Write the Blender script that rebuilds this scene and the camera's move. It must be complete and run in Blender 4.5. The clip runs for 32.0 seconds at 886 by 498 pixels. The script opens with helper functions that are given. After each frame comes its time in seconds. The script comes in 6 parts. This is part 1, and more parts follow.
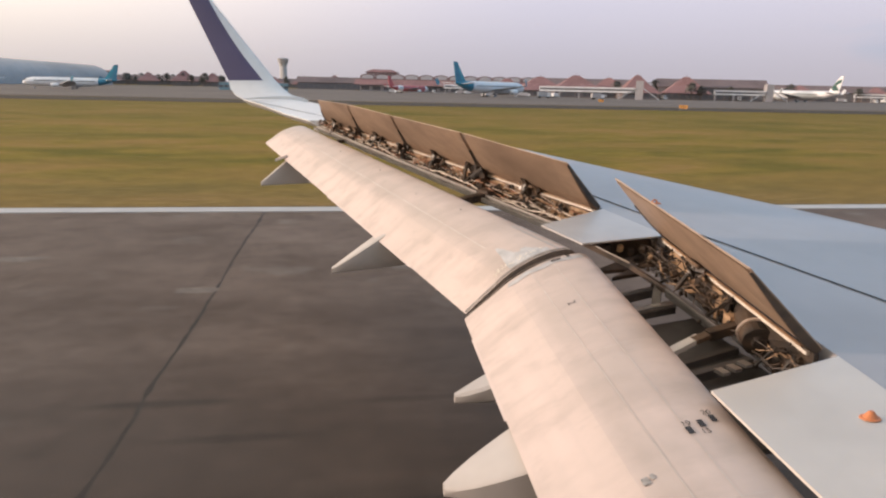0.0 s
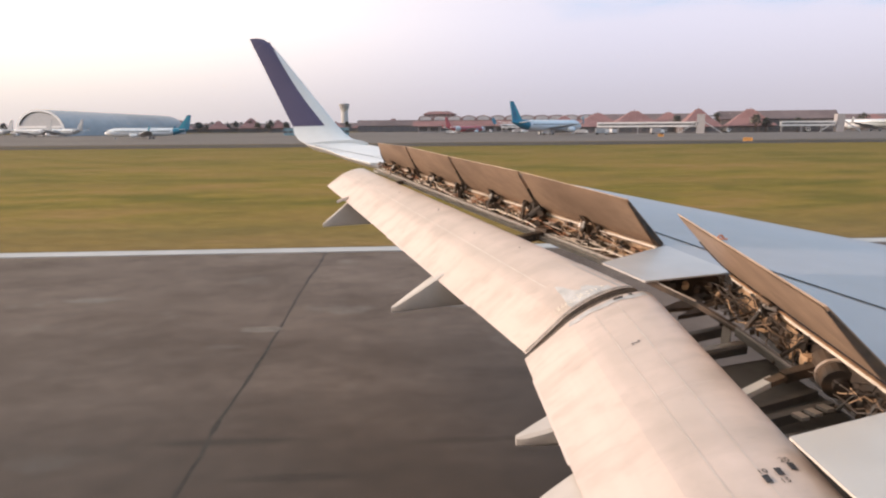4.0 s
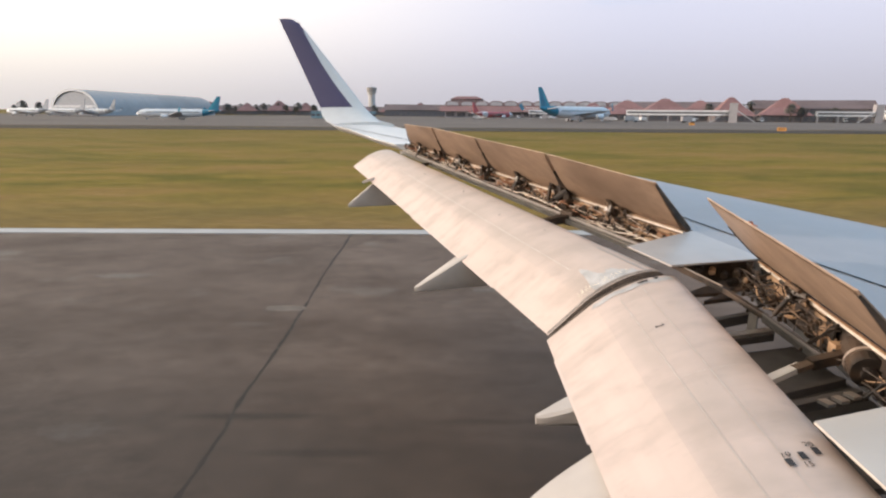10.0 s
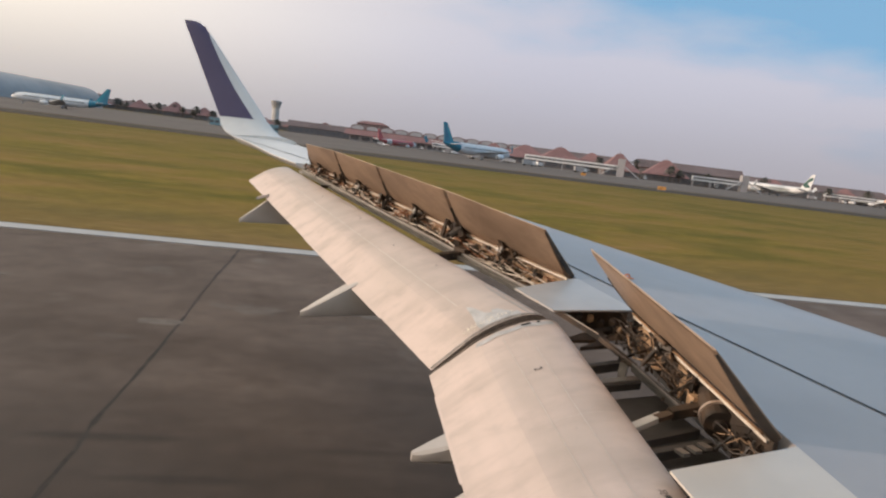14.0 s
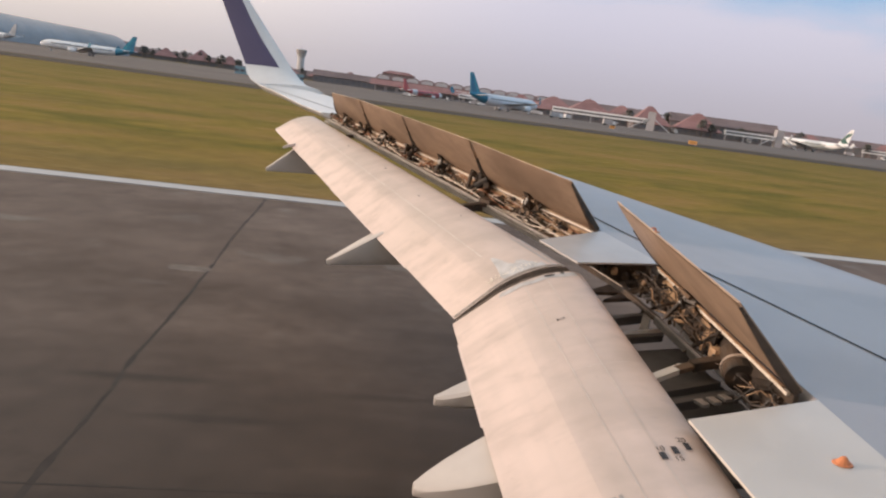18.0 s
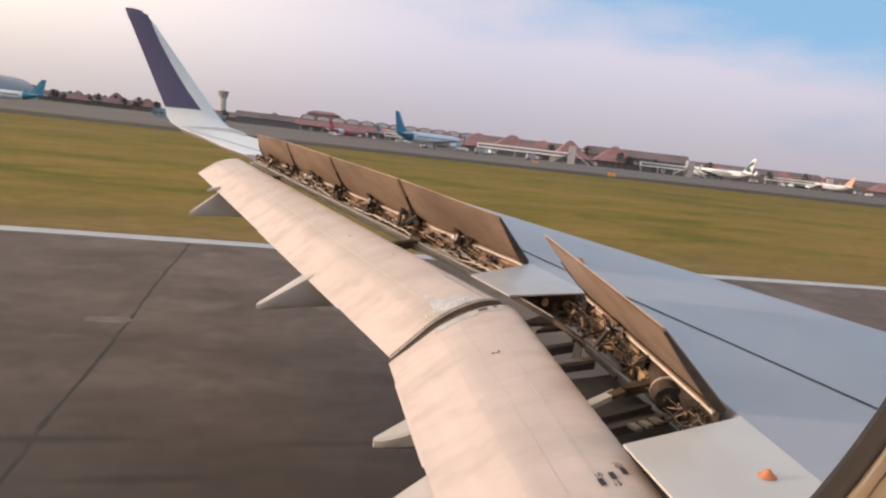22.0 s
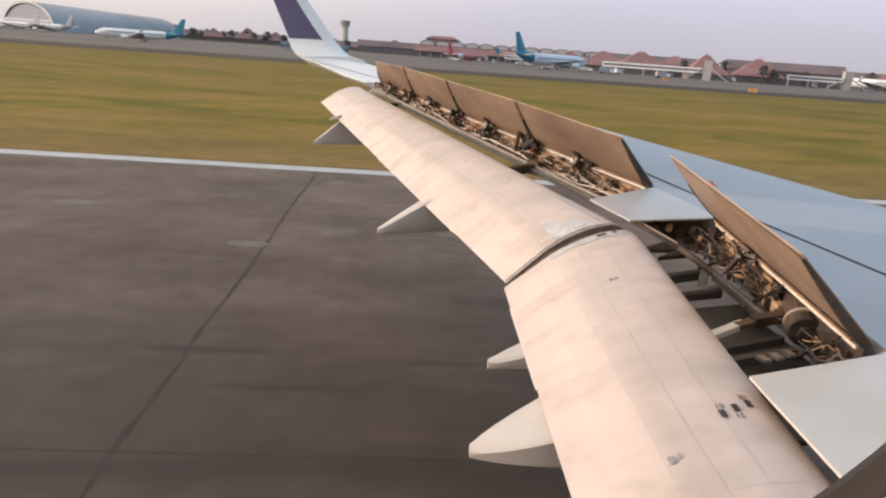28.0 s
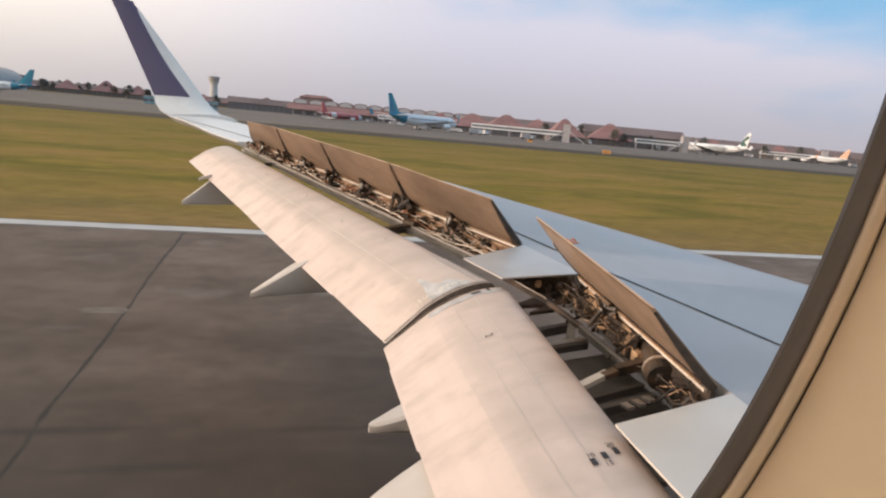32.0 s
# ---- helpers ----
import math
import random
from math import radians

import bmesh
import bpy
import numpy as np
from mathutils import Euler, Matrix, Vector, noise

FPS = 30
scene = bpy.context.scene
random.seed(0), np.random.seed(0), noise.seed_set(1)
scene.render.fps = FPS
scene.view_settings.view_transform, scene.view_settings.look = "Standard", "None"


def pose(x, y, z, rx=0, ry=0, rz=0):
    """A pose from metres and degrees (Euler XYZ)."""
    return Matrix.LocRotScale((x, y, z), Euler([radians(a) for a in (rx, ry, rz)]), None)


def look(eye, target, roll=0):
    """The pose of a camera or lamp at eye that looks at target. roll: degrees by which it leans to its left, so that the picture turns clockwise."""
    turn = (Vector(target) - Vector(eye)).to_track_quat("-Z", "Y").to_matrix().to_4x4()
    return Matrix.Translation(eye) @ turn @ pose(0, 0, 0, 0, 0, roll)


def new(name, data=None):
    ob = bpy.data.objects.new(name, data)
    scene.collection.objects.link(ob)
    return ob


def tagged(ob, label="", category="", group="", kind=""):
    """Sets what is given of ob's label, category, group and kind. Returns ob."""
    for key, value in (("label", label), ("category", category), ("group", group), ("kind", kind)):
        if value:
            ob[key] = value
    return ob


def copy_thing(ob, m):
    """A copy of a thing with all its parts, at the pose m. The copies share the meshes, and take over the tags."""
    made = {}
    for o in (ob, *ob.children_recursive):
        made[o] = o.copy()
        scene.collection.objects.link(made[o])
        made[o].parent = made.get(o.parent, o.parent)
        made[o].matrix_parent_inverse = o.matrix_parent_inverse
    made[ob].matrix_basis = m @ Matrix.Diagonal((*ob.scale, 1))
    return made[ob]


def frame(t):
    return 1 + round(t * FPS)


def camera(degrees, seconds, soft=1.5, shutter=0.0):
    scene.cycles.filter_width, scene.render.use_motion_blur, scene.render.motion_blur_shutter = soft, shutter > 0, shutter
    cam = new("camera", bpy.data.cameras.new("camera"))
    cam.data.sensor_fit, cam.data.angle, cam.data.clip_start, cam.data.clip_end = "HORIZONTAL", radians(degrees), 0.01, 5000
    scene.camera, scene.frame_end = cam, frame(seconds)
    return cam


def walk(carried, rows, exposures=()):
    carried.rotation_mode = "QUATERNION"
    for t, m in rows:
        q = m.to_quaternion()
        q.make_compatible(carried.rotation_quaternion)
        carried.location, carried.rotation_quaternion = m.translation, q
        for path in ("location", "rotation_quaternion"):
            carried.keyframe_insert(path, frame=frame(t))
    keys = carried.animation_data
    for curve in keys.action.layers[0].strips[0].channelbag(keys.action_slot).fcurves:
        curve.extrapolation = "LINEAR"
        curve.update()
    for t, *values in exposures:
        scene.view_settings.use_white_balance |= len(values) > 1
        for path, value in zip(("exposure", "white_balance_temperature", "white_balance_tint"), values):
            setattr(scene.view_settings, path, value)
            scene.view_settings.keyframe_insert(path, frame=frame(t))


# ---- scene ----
EYE = 4.6                      # height of the seat window's eye level over the runway
cam = camera(69.2, 32.0, soft=2.2)
# seconds, x forward, y outboard, z from eye level, yaw, pitch, roll
PATH = (
    (0, 0.027, 0.061, 0.024, -8.29, -14.17, -1.27),
    (0.5, 0.056, 0.060, 0.004, -3.02, -11.42, 2.08),
    (1, 0.057, 0.042, 0.005, -5.33, -12.28, -0.32),
    (1.5, 0.027, 0.047, 0.016, -7.70, -14.16, -1.61),
    (2, 0.032, 0.050, 0.017, -7.17, -14.64, -1.28),
    (2.5, 0.028, 0.046, 0.019, -6.57, -14.30, -0.84),
    (3, 0.053, 0.037, 0.007, -5.81, -13.45, -1.12),
    (3.5, 0.044, 0.042, 0.008, -7.23, -14.95, -1.93),
    (4, 0.025, 0.059, 0.030, -3.33, -10.78, 0.42),
    (4.5, 0.036, 0.054, 0.016, -1.94, -9.97, 1.08),
    (5, 0.040, 0.055, 0.007, -2.20, -10.04, 0.89),
    (5.5, 0.050, 0.057, -0.015, -2.79, -10.19, 0.45),
    (6, 0.060, 0.060, -0.036, -3.38, -10.34, 0.01),
    (6.5, 0.065, 0.061, -0.046, -3.65, -10.40, -0.19),
    (7, 0.050, 0.059, -0.032, -4.05, -10.57, -2.28),
    (7.5, 0.042, 0.060, -0.028, -3.65, -10.24, -1.76),
    (8, 0.035, 0.037, -0.020, -1.15, -18.97, 1.13),
    (8.5, 0.033, 0.024, -0.010, -6.71, -19.30, -1.28),
    (9, 0.039, 0.033, -0.025, -7.52, -18.06, -1.81),
    (9.5, -0.012, 0.046, 0.005, -0.17, -13.18, -0.37),
    (10, 0.024, 0.046, -0.021, -0.97, -12.06, -0.42),
    (10.5, 0.021, 0.045, -0.023, -0.39, -11.14, 0.13),
    (11, 0.046, 0.060, -0.005, 1.19, -8.85, -0.79),
    (11.5, 0.059, 0.060, -0.007, -2.66, -8.83, -3.18),
    (12, 0.019, 0.064, 0.025, -6.66, -8.88, -5.83),
    (12.5, 0.037, 0.047, -0.008, -6.15, -8.63, -5.43),
    (13, 0.043, 0.055, -0.011, -6.67, -8.05, -6.53),
    (13.5, 0.047, 0.042, -0.013, -7.59, -9.08, -7.29),
    (14, 0.033, 0.061, 0.012, -9.35, -9.08, -7.19),
    (14.5, 0.026, 0.061, 0.003, -11.06, -9.53, -7.49),
    (15, 0.024, 0.060, 0.005, -10.95, -9.98, -7.85),
    (15.5, 0.021, 0.057, 0.009, -10.71, -10.97, -8.64),
    (16, 0.018, 0.054, 0.013, -10.47, -11.96, -9.43),
    (16.5, 0.016, 0.053, 0.014, -10.36, -12.41, -9.79),
    (17, 0.036, 0.023, -0.013, -2.74, -7.83, -5.10),
    (17.5, 0.046, 0.019, -0.005, -4.92, -8.26, -6.41),
    (18, 0.026, 0.036, -0.006, -7.05, -13.58, -7.61),
    (18.5, 0.059, 0.026, 0.012, -7.02, -11.90, -9.62),
    (19, 0.030, 0.022, 0.017, -9.43, -13.69, -9.41),
    (19.5, 0.014, 0.024, 0.031, -10.10, -11.94, -8.63),
    (20, 0.022, 0.014, 0.027, -10.07, -11.04, -6.94),
    (20.5, -0.006, 0.019, 0.032, -12.36, -9.83, -7.43),
    (21, 0.009, 0.017, 0.039, -11.17, -12.45, -8.94),
    (21.5, 0.005, 0.029, 0.035, -8.52, -11.88, -6.99),
    (22, 0.012, 0.015, 0.008, -13.55, -9.53, -6.51),
    (22.5, 0.027, 0.010, 0.006, -15.28, -9.54, -5.40),
    (23, 0.033, 0.007, 0.021, -15.74, -9.09, -5.77),
    (23.5, 0.031, 0.013, 0.004, -16.54, -9.30, -6.71),
    (24, 0.029, 0.007, 0.013, -17.16, -8.79, -6.39),
    (24.5, 0.006, 0.009, 0.008, -15.24, -6.31, -7.37),
    (25, 0.031, 0.013, -0.013, -13.71, -9.82, -9.11),
    (25.5, 0.026, 0.026, -0.018, -8.70, -13.91, -3.71),
    (26, 0.028, 0.029, -0.019, -8.59, -14.19, -4.03),
    (26.5, 0.032, 0.034, -0.021, -8.37, -14.82, -4.75),
    (27, 0.035, 0.039, -0.024, -8.14, -15.46, -5.47),
    (27.5, 0.037, 0.042, -0.025, -8.04, -15.74, -5.79),
    (28, 0.061, 0.049, -0.016, -3.14, -16.99, -3.96),
    (28.5, 0.062, 0.040, -0.012, -4.82, -15.95, -4.05),
    (29, 0.061, 0.035, -0.009, -8.13, -15.15, -5.66),
    (29.5, 0.058, 0.039, -0.009, -10.25, -18.89, -5.93),
    (30, 0.058, 0.029, 0.015, -6.90, -11.26, -5.74),
    (30.5, 0.054, 0.017, 0.018, -12.20, -13.64, -5.90),
    (31, 0.051, 0.015, 0.014, -13.47, -12.20, -5.22),
    (31.5, 0.053, 0.013, 0.009, -15.31, -11.53, -5.01),
    (32, 0.050, 0.012, 0.031, -14.08, -11.10, -5.22),
)
# seconds, exposure, white balance temperature and tint
EXPOSURES = ((0.0, -0.70, 6430.0, 19.0), (2.0, -0.70, 6430.0, 19.0), (4.0, -0.52, 6380.0, 19.0), (6.5, -0.70, 6390.0, 19.0), (7.2, -0.74, 6400.0, 19.0), (8.0, -0.55, 6380.0, 19.0), (8.6, -0.50, 6000.0, 12.0), (9.0, -0.50, 6050.0, 14.0), (10.0, -0.58, 6160.0, 15.0), (11.0, -0.72, 6200.0, 15.0), (12.0, -0.86, 6280.0, 16.0), (13.0, -0.88, 6330.0, 14.0), (14.2, -0.96, 6350.0, 15.0),
             (18.0, -0.82, 6430.0, 19.0), (20.0, -0.66, 6430.0, 19.0), (21.0, -0.84, 6480.0, 20.0), (23.0, -0.65, 6530.0, 20.0), (25.0, -0.92, 6580.0, 20.0), (25.5, -0.85, 6530.0, 20.0), (28.0, -0.60, 6300.0, 17.0), (32.0, -0.72, 6400.0, 16.0))
walk(cam, [(t, pose(x, y, z + EYE, 90 + p, r, w)) for t, x, y, z, w, p, r in PATH], exposures=EXPOSURES)

# ---- world and sun ----
SUN_AZ, SUN_EL = -86.0, 10.0
world = bpy.data.worlds.new("world")
scene.world = world
world.use_nodes = True
wn, wl = world.node_tree.nodes, world.node_tree.links
wn.clear()
sky = wn.new("ShaderNodeTexSky")
sky.sky_type, sky.sun_disc = "NISHITA", False
sky.sun_elevation, sky.sun_rotation = radians(SUN_EL), radians(SUN_AZ)
sky.air_density, sky.dust_density, sky.ozone_density = 1.3, 0.6, 4.0
coord = wn.new("ShaderNodeTexCoord")
stretch = wn.new("ShaderNodeMapping")
stretch.inputs["Scale"].default_value = (0.8, 0.8, 2.6)
stretch.inputs["Rotation"].default_value = (0.0, radians(14), radians(10))
wl.new(coord.outputs["Generated"], stretch.inputs["Vector"])
puff = wn.new("ShaderNodeTexNoise")
puff.inputs["Scale"].default_value, puff.inputs["Detail"].default_value, puff.inputs["Roughness"].default_value = 2.6, 6.0, 0.52
wl.new(stretch.outputs["Vector"], puff.inputs["Vector"])
# cloud thickens towards the sun and the horizon and opens to clear blue away from both
sunward = wn.new("ShaderNodeVectorMath")
sunward.operation = "DOT_PRODUCT"
sunward.inputs[1].default_value = (math.sin(radians(SUN_AZ)) * math.cos(radians(SUN_EL)), math.cos(radians(SUN_AZ)) * math.cos(radians(SUN_EL)), math.sin(radians(SUN_EL)))
wl.new(coord.outputs["Generated"], sunward.inputs[0])
split = wn.new("ShaderNodeSeparateXYZ")
wl.new(coord.outputs["Generated"], split.inputs["Vector"])
rate = wn.new("ShaderNodeMath")
rate.operation, rate.inputs[1].default_value = "MULTIPLY_ADD", 0.3
wl.new(sunward.outputs["Value"], rate.inputs[0])
even = wn.new("ShaderNodeMath")
even.operation, even.inputs[1].default_value, even.inputs[2].default_value = "MULTIPLY_ADD", 0.95, 0.175
wl.new(puff.outputs["Fac"], even.inputs[0])
wl.new(even.outputs["Value"], rate.inputs[2])
cover = wn.new("ShaderNodeMath")
cover.operation, cover.inputs[1].default_value = "MULTIPLY_ADD", -1.95
height = wn.new("ShaderNodeMath")
height.operation, height.inputs[1].default_value = "MINIMUM", 0.33
wl.new(split.outputs["Z"], height.inputs[0])
wl.new(height.outputs["Value"], cover.inputs[0])
wl.new(rate.outputs["Value"], cover.inputs[2])
cloud = wn.new("ShaderNodeValToRGB")
cloud.color_ramp.elements[0].position, cloud.color_ramp.elements[0].color = 0.04, (0.0, 0.0, 0.0, 1)
cloud.color_ramp.elements[1].position, cloud.color_ramp.elements[1].color = 0.30, (0.93, 0.93, 0.93, 1)
wl.new(cover.outputs["Value"], cloud.inputs["Fac"])
veil = wn.new("ShaderNodeMixRGB")
veil.inputs["Color2"].default_value = (8.3, 8.2, 8.95, 1)
wl.new(cloud.outputs["Color"], veil.inputs["Fac"])
thin = wn.new("ShaderNodeMixRGB")
thin.inputs["Fac"].default_value, thin.inputs["Color2"].default_value = 0.8, (3.7, 7.2, 10.4, 1)
wl.new(sky.outputs["Color"], thin.inputs["Color1"])
wl.new(thin.outputs["Color"], veil.inputs["Color1"])
# bright forward-scattered glow on the sun's side
glow = wn.new("ShaderNodeMapRange")
glow.interpolation_type = "SMOOTHSTEP"
glow.inputs["From Min"].default_value, glow.inputs["From Max"].default_value = -0.25, 1.0
wl.new(sunward.outputs["Value"], glow.inputs["Value"])
bright = wn.new("ShaderNodeMixRGB")
bright.inputs["Color2"].default_value = (18.4, 16.4, 12.3, 1)
wl.new(glow.outputs["Result"], bright.inputs["Fac"])
wl.new(veil.outputs["Color"], bright.inputs["Color1"])
# haze thickens towards the horizon
low = wn.new("ShaderNodeMapRange")
low.interpolation_type = "SMOOTHSTEP"
low.inputs["From Min"].default_value, low.inputs["From Max"].default_value = -0.02, 0.17
low.inputs["To Min"].default_value, low.inputs["To Max"].default_value = 0.75, 0.0
wl.new(split.outputs["Z"], low.inputs["Value"])
haze = wn.new("ShaderNodeMixRGB")
haze.inputs["Color2"].default_value = (4.8, 4.6, 4.75, 1)
wl.new(low.outputs["Result"], haze.inputs["Fac"])
wl.new(bright.outputs["Color"], haze.inputs["Color1"])
back = wn.new("ShaderNodeBackground")
back.inputs["Strength"].default_value = 0.15
wl.new(haze.outputs["Color"], back.inputs["Color"])
wout = wn.new("ShaderNodeOutputWorld")
wl.new(back.outputs["Background"], wout.inputs["Surface"])

sun = new("sun", bpy.data.lights.new("sun", "SUN"))
sun.data.energy, sun.data.angle, sun.data.color = 4.6, radians(1.5), (1.0, 0.81, 0.65)
s_dir = Vector((math.sin(radians(SUN_AZ)) * math.cos(radians(SUN_EL)), math.cos(radians(SUN_AZ)) * math.cos(radians(SUN_EL)), math.sin(radians(SUN_EL))))
sun.matrix_world = look(s_dir * 60, (0, 0, 0))


# ---- materials ----
def material(name, color, rough=0.5, metal=0.0, grain=8.0, spread=0.12, stain=0.9, stain_spread=0.15, bump=0.15, bump_scale=60.0,
             stretch_by=(1, 1, 1), turn=0.0, tint=None, per_object=0.0, coat=0.0, spec=0.5):
    """A surface with grain and stains at two scales; tint is the stain's colour."""
    m = bpy.data.materials.new(name)
    m.use_nodes = True
    n, l = m.node_tree.nodes, m.node_tree.links
    bsdf = n["Principled BSDF"]
    geo = n.new("ShaderNodeNewGeometry")
    mp = n.new("ShaderNodeMapping")
    mp.inputs["Scale"].default_value = stretch_by
    mp.inputs["Rotation"].default_value = (0.0, 0.0, turn)
    l.new(geo.outputs["Position"], mp.inputs["Vector"])
    fine, broad = n.new("ShaderNodeTexNoise"), n.new("ShaderNodeTexNoise")
    for node, sc, det in ((fine, grain, 6.0), (broad, stain, 4.0)):
        node.inputs["Scale"].default_value, node.inputs["Detail"].default_value = sc, det
        l.new(mp.outputs["Vector"], node.inputs["Vector"])
    dark = [c * (1 - spread) for c in color]
    light = [min(1.0, c * (1 + spread)) for c in color]
    ramp = n.new("ShaderNodeValToRGB")
    ramp.color_ramp.elements[0].position, ramp.color_ramp.elements[1].position = 0.3, 0.7
    ramp.color_ramp.elements[0].color, ramp.color_ramp.elements[1].color = (*dark, 1), (*light, 1)
    l.new(fine.outputs["Fac"], ramp.inputs["Fac"])
    spot = n.new("ShaderNodeValToRGB")
    spot.color_ramp.elements[0].position, spot.color_ramp.elements[1].position = 0.42, 0.72
    spot.color_ramp.elements[0].color, spot.color_ramp.elements[1].color = (0, 0, 0, 1), (stain_spread * 3,) * 3 + (1,)
    l.new(broad.outputs["Fac"], spot.inputs["Fac"])
    mix = n.new("ShaderNodeMixRGB")
    mix.inputs["Color2"].default_value = (*(tint or [c * 0.55 for c in color]), 1)
    l.new(spot.outputs["Color"], mix.inputs["Fac"])
    l.new(ramp.outputs["Color"], mix.inputs["Color1"])
    col = mix.outputs["Color"]
    if per_object:
        info = n.new("ShaderNodeObjectInfo")
        hsv = n.new("ShaderNodeHueSaturation")
        mr = n.new("ShaderNodeMapRange")
        mr.inputs["To Min"].default_value, mr.inputs["To Max"].default_value = 1 - per_object, 1 + per_object
        l.new(info.outputs["Random"], mr.inputs["Value"])
        l.new(mr.outputs["Result"], hsv.inputs["Value"])
        l.new(col, hsv.inputs["Color"])
        col = hsv.outputs["Color"]
    l.new(col, bsdf.inputs["Base Color"])
    rr = n.new("ShaderNodeMapRange")
    rr.inputs["To Min"].default_value, rr.inputs["To Max"].default_value = max(0.02, rough - 0.1), min(1.0, rough + 0.12)
    l.new(broad.outputs["Fac"], rr.inputs["Value"])
    l.new(rr.outputs["Result"], bsdf.inputs["Roughness"])
    bsdf.inputs["Metallic"].default_value = metal
    bsdf.inputs["Coat Weight"].default_value, bsdf.inputs["Specular IOR Level"].default_value = coat, spec
    if bump:
        b = n.new("ShaderNodeBump")
        b.inputs["Strength"].default_value, b.inputs["Distance"].default_value = bump, 0.004
        tex = n.new("ShaderNodeTexNoise")
        tex.inputs["Scale"].default_value, tex.inputs["Detail"].default_value = bump_scale, 4.0
        l.new(mp.outputs["Vector"], tex.inputs["Vector"])
        l.new(tex.outputs["Fac"], b.inputs["Height"])
        l.new(b.outputs["Normal"], bsdf.inputs["Normal"])
    return m


